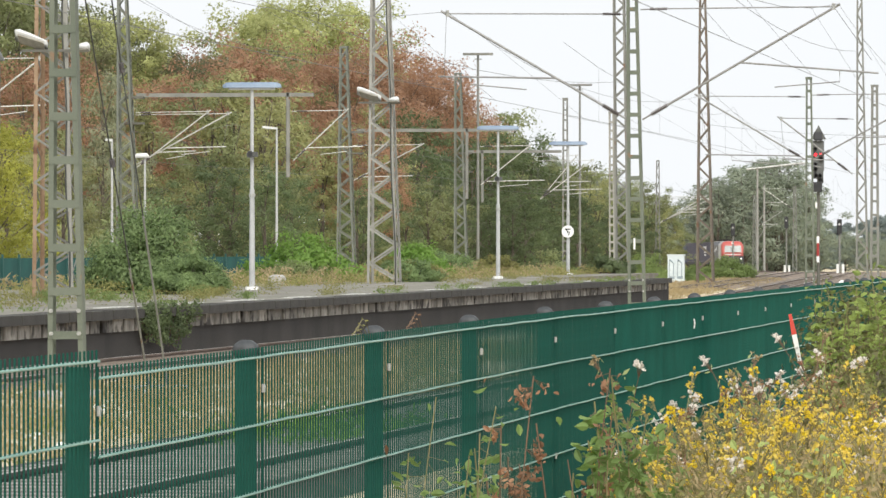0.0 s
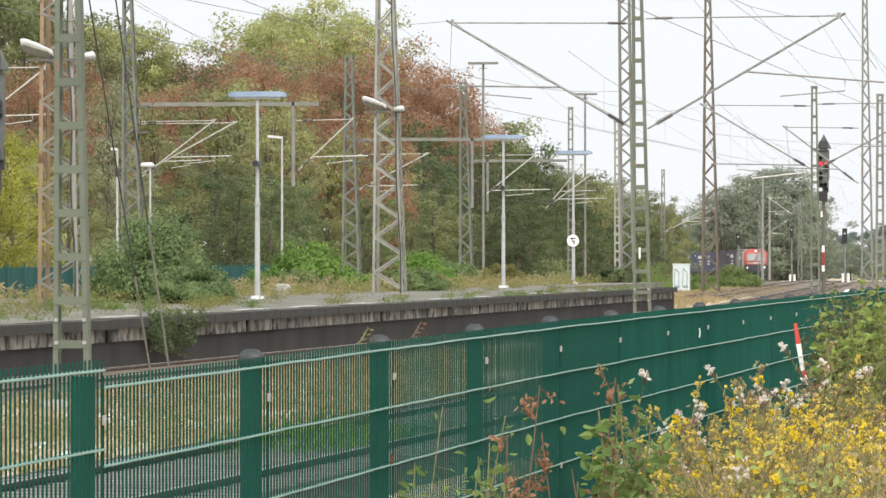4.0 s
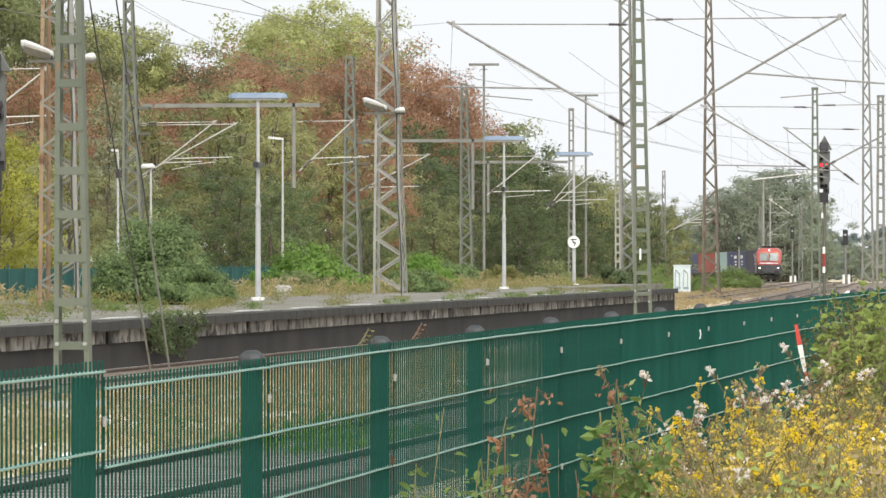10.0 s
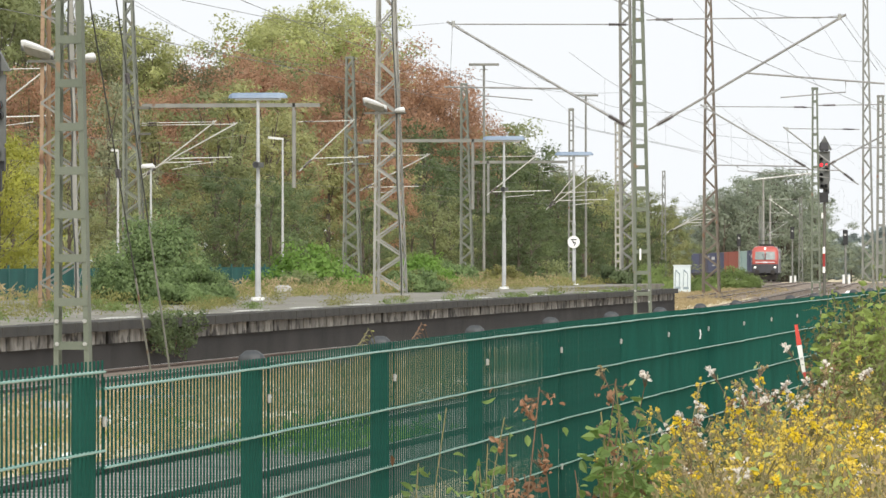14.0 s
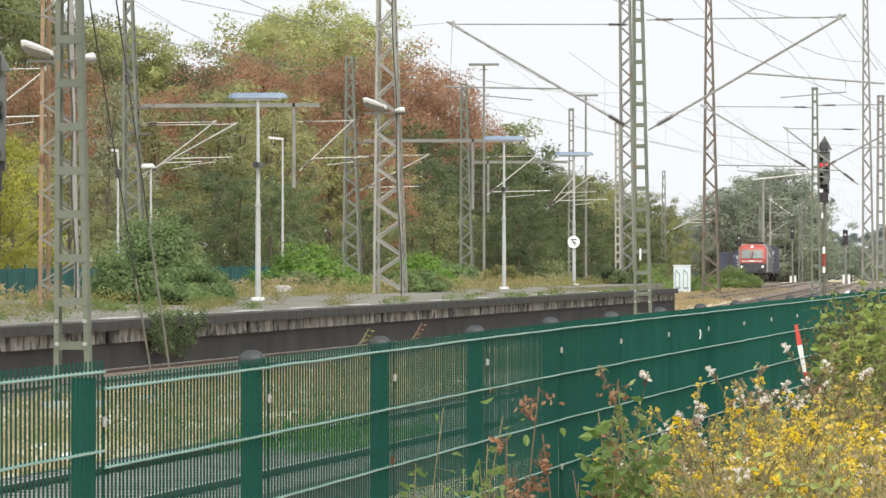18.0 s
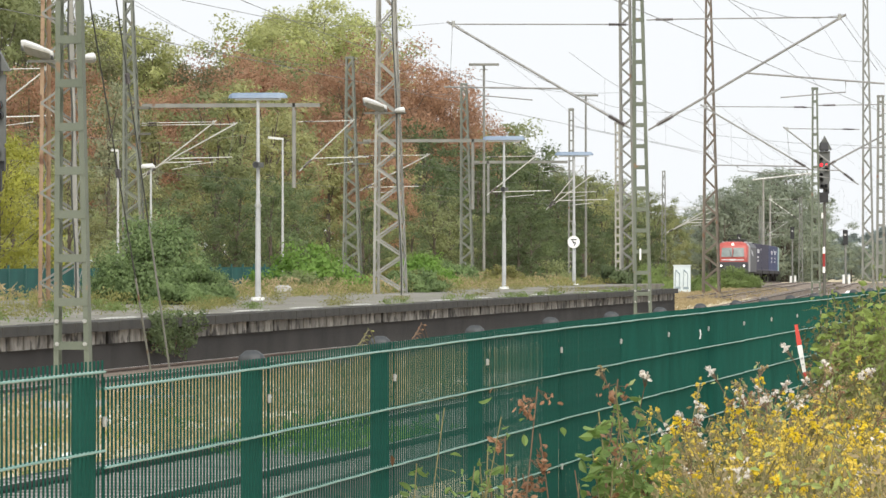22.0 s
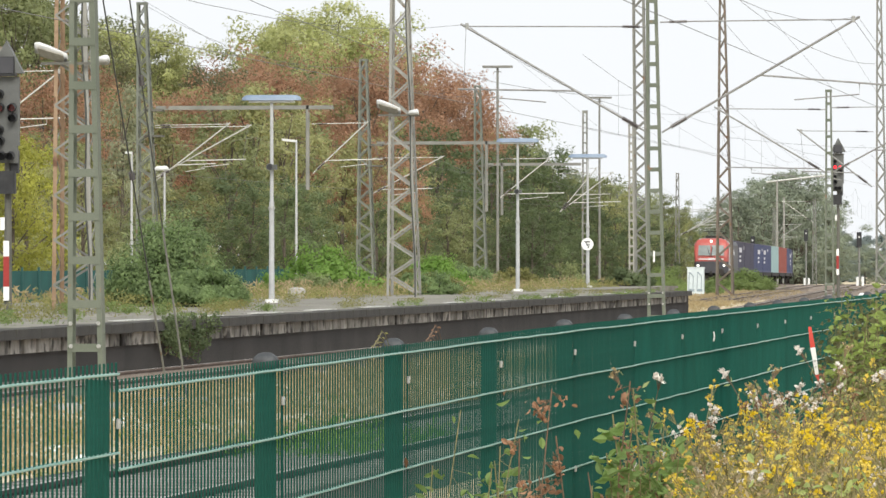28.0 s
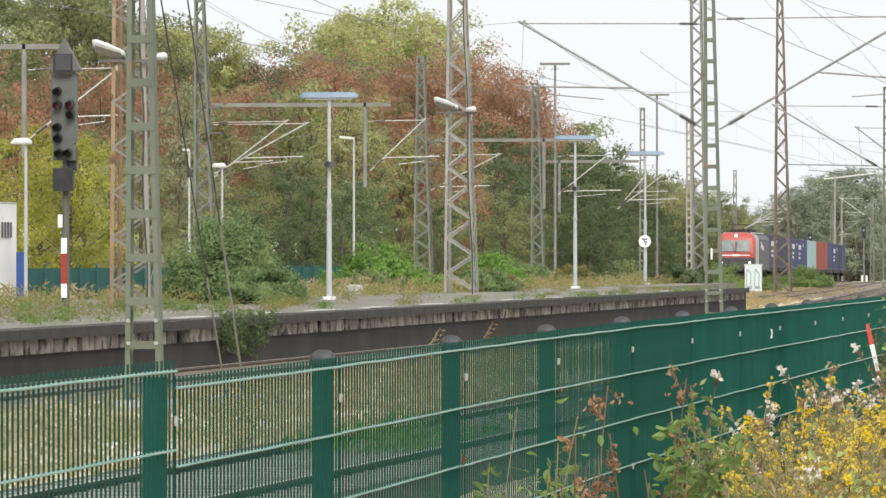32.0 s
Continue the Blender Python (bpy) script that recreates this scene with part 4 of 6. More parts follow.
def small_signal(m, h, label):
    ob = thing("dwarf_signal", label, "railway signal", m, "small signals")
    part("pole", Geo().tube((0, 0, 0), (0, 0, h), 0.1, 0.08, n=8), GREY_STEEL, ob)
    scr = part("screen", Geo().box((0, -0.12, h), (0.42, 0.12, 1.25), chamfer=0.05), BLACK, ob)
    part("lens", Geo().tube((0, -0.18, h + 0.2), (0, -0.22, h + 0.2), 0.1, n=10), LOCO_GREY, scr)
    part("base_block", Geo().box((-0.15, -0.1, 0.4), (0.22, 0.25, 0.9), chamfer=0.03).box((0.3, -0.1, 0.4), (0.22, 0.25, 0.9), chamfer=0.03), SIGN_WHITE, ob, "pale concrete base posts")
    return ob


small_signal(pose(-46.7, 612.0, G0 + fall(612)), 5.4, "small black signal beside the freight line")
small_signal(pose(-50.5, 590.0, G0 + fall(590)), 4.5, "small black signal beside bushes")
small_signal(pose(-32.6, 486.0, G0 + fall(486)), 4.0, "small black signal beside the main line")


def oval_leaves(name, centres, size, material, seed, aspect=0.56, droop=0.0):
    """Broad leaves with a fold along the midrib; droop lets the tips hang."""
    rs = np.random.RandomState(seed)
    g = Geo()
    for c in centres:
        a = Vector(rs.normal(size=3))
        a.z = a.z * 0.6 - droop
        a.normalize()
        b = a.cross(Vector(rs.normal(size=3))).normalized()
        w = a.cross(b)
        s = size * rs.uniform(0.6, 1.3)
        c = Vector(c)
        rim = []
        for side in (1, -1):
            rim.append([c + a * (s * u) + b * (side * s * aspect * v) + w * (0.22 * s * v) for u, v in ((-0.55, 0.75), (0.1, 1.0), (0.65, 0.5))])
        base, mid, tip = c - a * s, c - w * (0.05 * s), c + a * s - w * (0.2 * s)
        for r in rim:
            k = len(g.v)
            g.v.extend(tuple(p) for p in (base, r[0], r[1], r[2], tip, mid))
            g.f.append((k, k + 1, k + 2, k + 5))
            g.f.append((k + 5, k + 2, k + 3, k + 4))
    return g.mesh(name, material)


# ---- cabinet, hut, back fence, small things ----
def cabinet(m):
    ob = thing("relay_cabinet", "pale grey track-side cabinet with dark graffiti", "cabinet", m)
    part("body", Geo().box((0, 0, 0.95), (1.0, 0.5, 1.55), chamfer=0.02), CAB_WHITE, ob)
    part("roof", Geo().box((0, 0, 1.76), (1.08, 0.58, 0.07), chamfer=0.02), CAB_WHITE, ob)
    part("plinth", Geo().box((0, 0, 0.09), (0.9, 0.45, 0.2)), CONCRETE, ob)
    for sx in (-0.25, 0.25):
        d = part("door", Geo().box((sx, -0.256, 0.97), (0.47, 0.02, 1.44)), CAB_WHITE, ob)
        part("graffiti", Geo().tube((sx - 0.15, -0.268, 0.5), (sx - 0.12, -0.268, 1.5), 0.035, n=4).tube((sx - 0.12, -0.268, 1.5), (sx + 0.12, -0.268, 1.25), 0.035, n=4).tube((sx + 0.12, -0.268, 1.25), (sx + 0.1, -0.268, 0.45), 0.035, n=4).box((sx, -0.268, 0.4), (0.35, 0.006, 0.16)), GRAFFITI, d, "blue-grey graffiti strokes")
    return ob


cabinet(pose(-33.0, 345.5, G0 - 0.04))

hut = thing("platform_hut", "white flat-roofed hut with blue corner panel", "hut", pose(-38.38, 157.0, G0))
part("wall", Geo().box((0, 0, 1.78), (5.0, 2.6, 3.56)), HUT_WHITE, hut)
part("roof", Geo().box((0, 0, 3.59), (5.02, 2.62, 0.06)), LOCO_GREY, hut)
part("wall_joint", Geo().box((0, -1.305, 1.95), (5.0, 0.02, 0.03)), LOCO_GREY, hut)
part("blue_panel", Geo().box((2.875, 0.3, 1.11), (0.27, 0.2, 2.22)), BLUE_PANEL, hut, "blue upright panel")
sg = part("window", Geo().box((2.505, -0.06, 2.84), (0.03, 1.3, 0.44)), LOCO_GREY, hut, "small barred window")
for k in range(4):
    part("window_bar", Geo().box((2.53, -0.6 + 0.36 * k, 2.84), (0.03, 0.13, 0.42)), LOCO_DARK, sg)

bf = thing("back_fence", "teal slatted fence behind the platform", "fence")
pleat = [(0.015 if k % 2 else -0.015, 0.052 * k) for k in range(50)]
pan = Geo().rings([[(x, y, z) for x, y in pleat] + [(x - 0.012, y, z) for x, y in reversed(pleat)] for z in (-0.85, 0.85)])
pan_m = pan.mesh("panel", FAR_FENCE)
post_m2 = Geo().box((0, 0, 0), (0.07, 0.07, 1.9), chamfer=0.01).mesh("fence_post", FAR_FENCE)
for k in range(40):
    y = 140 + 2.55 * k
    q = part("panel", pan_m, FAR_FENCE, bf)
    q.matrix_basis = pose(-38.4, y, 0.68)
    q = part("fence_post", post_m2, FAR_FENCE, bf)
    q.matrix_basis = pose(-38.36, y, 0.7)

# small things near the fence and between the tracks
mp = thing("marker_post", "short white rounded marker post behind the fence", "post", pose(-3.98, 60.0, G0 - 0.03))
part("post_shaft", Geo().tube((0, 0, 0), (0, 0, 1.6), 0.05, n=10), SIGN_WHITE, mp)
part("post_head", Geo().rings([[(r * math.cos(k * 0.7854), r * math.sin(k * 0.7854), z) for k in range(8)] for r, z in ((0.05, 1.58), (0.075, 1.62), (0.07, 1.68), (0.03, 1.715))]), SIGN_WHITE, mp, smooth=True)
solid("paper_tag", Geo().rings([[(0, -0.012, 0), (0.003, -0.012, 0), (0.006, 0.012, 0), (0.003, 0.012, 0)], [(0.004, -0.008, 0.03), (0.007, -0.008, 0.03), (0.01, 0.014, 0.03), (0.007, 0.014, 0.03)], [(0, -0.014, 0.055), (0.003, -0.014, 0.055), (0.006, 0.006, 0.055), (0.003, 0.006, 0.055)]]), SIGN_WHITE, "curled white paper tag on the fence", "tag", m=pose(-3.084, 33.348, 1.322))
solid("dead_leaf", Geo().rings([[(0.0, -0.03, 0), (0.01, 0.0, 0.012), (0.0, 0.035, 0.004), (-0.004, 0.0, -0.012)], [(0.003, -0.03, 0.001), (0.013, 0.0, 0.013), (0.003, 0.035, 0.005), (-0.001, 0.0, -0.011)]]), L_DRY, "curled red-brown leaf caught on the fence", "leaf", m=pose(-2.983, 23.095, 1.252))
solid("dead_leaf", Geo().rings([[(0.0, -0.012, 0.02), (0.008, 0.0, 0.006), (0.0, 0.014, -0.02), (-0.004, 0.0, 0.0)], [(0.003, -0.012, 0.021), (0.011, 0.0, 0.007), (0.003, 0.014, -0.019), (-0.001, 0.0, 0.001)]]), L_DRY, "small orange leaf stuck to a fence post", "leaf", m=pose(-2.955, 20.152, 1.068))
for sx, sy, sz, mt, word in ((-3.015, 21.165, 1.486, STEM_BROWN, "dry brown"), (-3.002, 19.752, 1.481, STEM, "olive green")):
    sp = thing("bindweed_sprig", word + " bindweed sprig trailing over the fence top", "sprig", pose(sx, sy, sz), "sprigs on the fence")
    stems, leaves = Geo(), []
    for k in range(4):
        rise = 0.02 + 0.018 * k
        arc = [(0.004 * k, -0.16 + 0.3 * u / 6 + 0.04 * k, -0.02 + rise * math.sin(math.pi * (0.15 + 0.8 * u / 6))) for u in range(7)]
        stems.path(arc, 0.0016, 4)
        leaves.extend((x + 0.004 * math.sin(7 * y), y, z + 0.006) for x, y, z in arc[2:6])
    part("stalk", stems, mt, sp)
    part("leaves", oval_leaves("leaves", leaves[::2], 0.0065, L_DRY if mt is STEM_BROWN else L_WEED, 77), L_WEED, sp)
for lx, ly, ls in ((-11.5, 56.5, 0.16), (-12.6, 60.0, 0.12), (-14.0, 70.5, 0.14), (-10.9, 52.0, 0.1)):
    solid("litter", Geo().rings([[(ls * a, ls * b * 0.7, 0) for a, b in ((-1, -1), (1, -0.8), (0.8, 1), (-0.9, 0.7))], [(ls * a * 0.8, ls * b * 0.6, ls * 0.5) for a, b in ((-0.7, -1), (1, -0.5), (0.5, 1), (-1, 0.7))]]), SIGN_WHITE, "crumpled white litter in the dry grass", "litter", m=pose(lx, ly, G0, 0, 0, lx * 40), group="litter")
for zz in (1.95,):
    solid("mast_plate", Geo().box((0, 0, 0), (0.05, 0.015, 0.3), chamfer=0.004), SIGN_WHITE, "small white plate on a mast", "plate", m=pose(-15.8, 153.65, zz), group="mast plates")

stone = Geo().rings([[(0.28 * s * math.cos(a), 0.24 * s * math.sin(a), z) for a in [k * math.pi / 4 + 0.2 for k in range(8)]] for s, z in ((0.9, 0), (1.0, 0.15), (0.9, 0.27), (0.5, 0.33))])
solid("block", stone, CONCRETE, "pale stone block in the weeds on the platform", "stone", m=pose(-28.2, 170.0, 0.72))


# ---- the freight train ----
RIDERS = []


def section(w, z0, z1, y, cut=0.35, tuck=0.0):
    h = w / 2
    return [(-h + tuck, y, z0), (h - tuck, y, z0), (h, y, z0 + 0.3), (h, y, z1 - cut), (h - cut * 0.45, y, z1 - cut * 0.3), (h - cut * 1.3, y, z1), (-h + cut * 1.3, y, z1), (-h + cut * 0.45, y, z1 - cut * 0.3), (-h, y, z1 - cut), (-h, y, z0 + 0.3)]


def wheelset(parent, y, r=0.55):
    for s in (-0.76, 0.76):
        part("wheel", Geo().tube((s - 0.06, y, r), (s + 0.06, y, r), r, n=16), LOCO_BLACK, parent)


def bogie(parent, y, base=2.6):
    b = part("bogie", Geo().box((1.0, y, 0.72), (0.16, base + 1.1, 0.32)).box((-1.0, y, 0.72), (0.16, base + 1.1, 0.32)).box((0, y, 0.75), (2.0, 0.5, 0.3)), LOCO_BLACK, parent)
    wheelset(b, y - base / 2)
    wheelset(b, y + base / 2)
    return b


def locomotive():
    ob = thing("locomotive", "red-fronted electric locomotive with grey and dark sides", "locomotive")
    front = [section(2.7, 1.95, 2.35, 9.45, 0.1), section(2.86, 1.95, 3.05, 9.3, 0.3), section(2.94, 1.95, 3.6, 9.05, 0.45), section(2.98, 1.95, 3.9, 8.7, 0.5), section(3.0, 1.95, 3.98, 8.1, 0.5), section(3.0, 1.95, 3.98, 7.9, 0.5)]
    cab = part("cab", Geo().rings(front), LOCO_RED, ob, "red driver's cab")
    part("lower_front", Geo().rings([section(2.6, 0.95, 1.97, 9.5, 0.05), section(2.94, 0.95, 1.97, 9.2, 0.05), section(3.0, 0.95, 1.97, 7.9, 0.05)]), LOCO_DARK, ob, "dark grey lower front")
    # the two windscreen panes lie on the slope of the cab
    for s in (-1, 1):
        part("windscreen_pane", Geo().rings([[(s * 0.06, 9.53, 2.48), (s * 1.12, 9.50, 2.48), (s * 1.08, 9.29, 3.36), (s * 0.06, 9.32, 3.36)], [(s * 0.06, 9.30, 2.48), (s * 1.12, 9.27, 2.48), (s * 1.08, 9.0, 3.36), (s * 0.06, 9.0, 3.36)]]), WINDSCREEN, cab, "windscreen with a pale reflection in its colour")
    part("wiper", Geo().tube((0.0, 9.57, 2.45), (-0.12, 9.41, 3.2), 0.04, n=4).tube((0.1, 9.57, 2.45), (0.3, 9.41, 3.1), 0.03, n=4), BLACK, cab)
    part("front_stripe", Geo().box((0, 9.47, 2.17), (2.2, 0.05, 0.09)), LETTER, cab, "white stripe")
    part("emblem", Geo().box((0, 9.5, 2.17), (0.55, 0.05, 0.16)), LETTER, cab, "white emblem plate")
    part("top_headlight", Geo().tube((0, 8.9, 3.72), (0, 9.12, 3.72), 0.11, n=12), HEAD_LIGHT, cab, "glowing top headlight")
    for s in (-1, 1):
        part("headlight", Geo().tube((s * 1.12, 9.4, 1.6), (s * 1.12, 9.55, 1.6), 0.095, n=12), HEAD_LIGHT, ob, "glowing headlight")
        bu = part("buffer", Geo().tube((s * 0.88, 9.4, 1.05), (s * 0.88, 9.85, 1.05), 0.12, n=10), LOCO_BLACK, ob)
        part("buffer_plate", Geo().tube((s * 0.88, 9.85, 1.05), (s * 0.88, 9.93, 1.05), 0.28, n=14), LOCO_BLACK, bu)
        part("side_door", Geo().box((s * 1.505, 7.2, 2.6), (0.02, 0.75, 2.0)), LOCO_GREY, ob)
        for k, (yy, hh) in enumerate(((1.2, 0.5), (0.2, 0.3), (-0.6, 0.4), (-1.6, 0.25))):
            part("lettering_bar", Geo().box((s * 1.506, yy, 3.0 - 0.1 * k), (0.012, 0.7, hh)), LETTER, ob)
        part("roof_rail", Geo().box((s * 1.1, 0, 3.95), (0.12, 14, 0.1)), LOCO_GREY, ob)
    part("grey_side", Geo().rings([section(3.0, 1.0, 3.95, 7.9, 0.5), section(3.0, 1.0, 3.95, 4.2, 0.5)]), LOCO_GREY, ob, "light grey side panels")
    part("dark_side", Geo().rings([section(3.0, 1.0, 3.95, 4.2, 0.5), section(3.0, 1.0, 3.95, -9.3, 0.5)]), LOCO_DARK, ob, "dark side panels")
    part("plough", Geo().rings([[(-1.3, 9.3, 0.2), (1.3, 9.3, 0.2), (1.3, 9.4, 0.75), (-1.3, 9.4, 0.75)], [(-1.3, 8.9, 0.2), (1.3, 8.9, 0.2), (1.3, 8.9, 0.75), (-1.3, 8.9, 0.75)]]), LOCO_BLACK, ob)
    part("coupling", Geo().box((0, 9.6, 0.95), (0.2, 0.4, 0.3)), LOCO_BLACK, ob)
    part("underframe", Geo().box((0, 0, 0.95), (2.5, 17.6, 0.3)).box((0, 0, 0.6), (2.4, 5.5, 0.6)), LOCO_BLACK, ob)
    bogie(ob, 5.2)
    bogie(ob, -5.2)
    pg = part("pantograph", Geo().path([(-0.5, 5.4, 4.05), (-0.4, 7.0, 4.35), (-0.4, 5.2, 4.6)], 0.04, 4).path([(0.5, 5.4, 4.05), (0.4, 7.0, 4.35), (0.4, 5.2, 4.6)], 0.04, 4).box((0, 5.2, 4.62), (1.7, 0.3, 0.06)), LOCO_BLACK, ob)
    part("roof_equipment", Geo().box((0, 2.5, 4.1), (1.5, 3.2, 0.3), chamfer=0.1).box((0, -2.5, 4.1), (1.6, 3.6, 0.3), chamfer=0.1).box((0, 6.6, 4.05), (1.2, 1.0, 0.2)), LOCO_BLACK, ob)
    RIDERS.append((ob, 9.95, 0.0))
    return ob


def wagon():
    ob = thing("container_wagon", "dark flat wagon carrying containers", "wagon", group="container wagons")
    part("side_sill", Geo().box((1.2, 0, 1.02), (0.16, 17.5, 0.34)), LOCO_BLACK, ob)
    part("side_sill", Geo().box((-1.2, 0, 1.02), (0.16, 17.5, 0.34)), LOCO_BLACK, ob)
    part("cross_beams", Geo().box((0, 8.65, 1.02), (2.6, 0.3, 0.34)).box((0, -8.65, 1.02), (2.6, 0.3, 0.34)).box((0, 3, 1.02), (2.3, 0.3, 0.25)).box((0, -3, 1.02), (2.3, 0.3, 0.25)), LOCO_BLACK, ob)
    for s in (-1, 1):
        for e in (-1, 1):
            part("buffer", Geo().tube((s * 0.88, e * 8.75, 1.02), (s * 0.88, e * 9.22, 1.02), 0.2, n=10), LOCO_BLACK, ob)
    bogie(ob, 7.0, 1.8)
    bogie(ob, -7.0, 1.8)
    return ob


def container(material, length, name_bars, label):
    ob = thing("freight_container", label, "container", group="freight containers")
    w, h = 2.44, 2.75
    for s in (-1, 1):
        pts = []
        n = int(length / 0.28)
        g = Geo()
        lo, hi = [], []
        for k in range(n + 1):
            y = -length / 2 + 0.12 + (length - 0.24) * k / n
            x = s * (w / 2 - (0.0 if k % 2 else 0.036))
            lo.append((x, y, 0.14))
            hi.append((x, y, h - 0.1))
        for k in range(n):
            g.poly([lo[k], lo[k + 1], hi[k + 1], hi[k]])
        part("corrugated_side", g, material, ob)
        part("bottom_rail", Geo().box((s * (w / 2 - 0.03), 0, 0.08), (0.07, length, 0.16)), material, ob)
        part("top_rail", Geo().box((s * (w / 2 - 0.03), 0, h - 0.06), (0.07, length, 0.1)), material, ob)
        for e in (-1, 1):
            part("corner_post", Geo().box((s * (w / 2 - 0.06), e * (length / 2 - 0.06), h / 2), (0.13, 0.13, h)), material, ob)
        if name_bars:
            part("lettering_bar", Geo().box((s * (w / 2 + 0.004), length * 0.17, h * 0.72), (0.008, length * 0.40, 0.42)), LETTER, ob)
            part("lettering_bar", Geo().box((s * (w / 2 + 0.004), length * 0.22, h * 0.50), (0.008, length * 0.26, 0.2)), LETTER, ob)
            part("lettering_bar", Geo().box((s * (w / 2 + 0.004), length * 0.22, h * 0.36), (0.008, length * 0.26, 0.2)), LETTER, ob)
            part("lettering_bar", Geo().box((s * (w / 2 + 0.004), -length * 0.38, h * 0.8), (0.008, length * 0.1, 0.25)), LETTER, ob)
    for e in (-1, 1):
        part("end_wall", Geo().box((0, e * (length / 2 - 0.05), h / 2), (w - 0.2, 0.06, h - 0.2)), material, ob)
        for s in (-0.55, -0.2, 0.2, 0.55):
            part("locking_bar", Geo().tube((s, e * (length / 2), 0.2), (s, e * (length / 2), h - 0.2), 0.03, n=5), CLAMP, ob)
    part("roof", Geo().box((0, 0, h - 0.05), (w - 0.1, length - 0.1, 0.06)), material, ob)
    part("floor", Geo().box((0, 0, 0.1), (w - 0.14, length - 0.14, 0.1)), LOCO_BLACK, ob)
    return ob


locomotive()
# for each wagon: the front box and the box behind it (paint, colour word, length), and whether the boxes are lettered
NAVY, BLUE, TEAL, RED = (BOX_NAVY, "dark violet-blue"), (BOX_BLUE, "blue"), (BOX_TEAL, "pale teal"), (BOX_RED, "red-brown")
LOAD = [
    (NAVY, NAVY, 1, True), (NAVY, NAVY, 0, False), (BLUE, BLUE, 1, True), (BLUE, BLUE, 0, True), (TEAL, TEAL, 0, False),
    (RED, RED, 1, False), (RED, BLUE, 1, False), (BLUE, NAVY, 0, True), (NAVY, BLUE, 1, False),
]
first_wagon = wagon()
for i, (front_box, rear_box, short_first, bars) in enumerate(LOAD):
    d = 19.6 + 9.25 + 18.6 * i
    w = first_wagon if i == 0 else copy_thing(first_wagon, pose(0, 0, 0))
    RIDERS.append((w, d, 0.0))
    for (paint, word), is_short, middle in ((front_box, short_first, -6.12 if short_first else -3.06), (rear_box, not short_first, 3.06 if short_first else 6.12)):
        size = "twenty-foot" if is_short else "forty-foot"
        RIDERS.append((container(paint, 6.06 if is_short else 12.1, bars and not is_short, "%s %s corrugated freight container" % (size, word)), d + middle, 1.19))


# ---- plants ----
SWAYING = []


def leaf_mesh(name, centres, size, material, seed, flat=0.0, aspect=0.6, up=0.0):
    """One small pointed leaf at each centre, turned at random; up makes them stand like blades."""
    rs = np.random.RandomState(seed)
    c = np.asarray(centres, dtype=float)
    n = len(c)
    a = rs.normal(size=(n, 3))
    a[:, 2] = a[:, 2] * (1 - flat) + up
    a /= np.linalg.norm(a, axis=1)[:, None]
    b = np.cross(a, rs.normal(size=(n, 3)))
    b /= np.linalg.norm(b, axis=1)[:, None]
    s = size * rs.uniform(0.6, 1.3, size=(n, 1))
    v = np.empty((n, 4, 3))
    v[:, 0] = c - a * s
    v[:, 1] = c + b * s * aspect - a * s * 0.15
    v[:, 2] = c + a * s
    v[:, 3] = c - b * s * aspect - a * s * 0.15
    me = bpy.data.meshes.new(name)
    idx = np.arange(n * 4).reshape(n, 4)
    me.from_pydata(v.reshape(-1, 3).tolist(), [], idx.tolist())
    me.materials.append(material)
    me.update()
    return me


def leafage(name, rs, blobs, per, size, material):
    """A crown of many sprays of small leaves, thickest near the skin of each spray; they take the light as a soft mass."""
    own = np.repeat(np.array(blobs), per, axis=0)
    n = len(own)
    d = rs.normal(size=(n, 3))
    way = d / np.linalg.norm(d, axis=1)[:, None]
    pts = own[:, :3] + way * own[:, 3:] * (0.45 + 0.75 * rs.rand(n, 1)) * np.array([1.1, 1.1, 0.75])
    mid = np.mean(np.array(blobs)[:, :3], axis=0)
    away = pts - mid
    away /= np.linalg.norm(away, axis=1)[:, None] + 1e-6
    face = way * 0.7 + away * 0.5 + np.array([0, 0, 0.25]) + rs.normal(size=(n, 3)) * 0.25
    face /= np.linalg.norm(face, axis=1)[:, None]
    a = np.cross(face + rs.normal(size=(n, 3)) * 0.5, rs.normal(size=(n, 3)))
    a /= np.linalg.norm(a, axis=1)[:, None]
    b = np.cross(a, face)
    b /= np.linalg.norm(b, axis=1)[:, None]
    s = size * rs.uniform(0.55, 1.35, size=(n, 1))
    tri = np.stack([pts - a * s, pts + b * s * 0.85 + a * s * 0.2, pts + a * s - b * s * 0.35], 1)
    turned = np.einsum("ij,ij->i", np.cross(tri[:, 1] - tri[:, 0], tri[:, 2] - tri[:, 0]), face) < 0
    tri[turned] = tri[turned][:, ::-1]
    me = bpy.data.meshes.new(name)
    me.from_pydata(tri.reshape(-1, 3).tolist(), [], np.arange(n * 3).reshape(n, 3).tolist())
    me.materials.append(material)
    me.update()
    me.polygons.foreach_set("use_smooth", [True] * n)
    me.normals_split_custom_set_from_vertices(np.repeat(face, 3, axis=0).tolist())
    return me


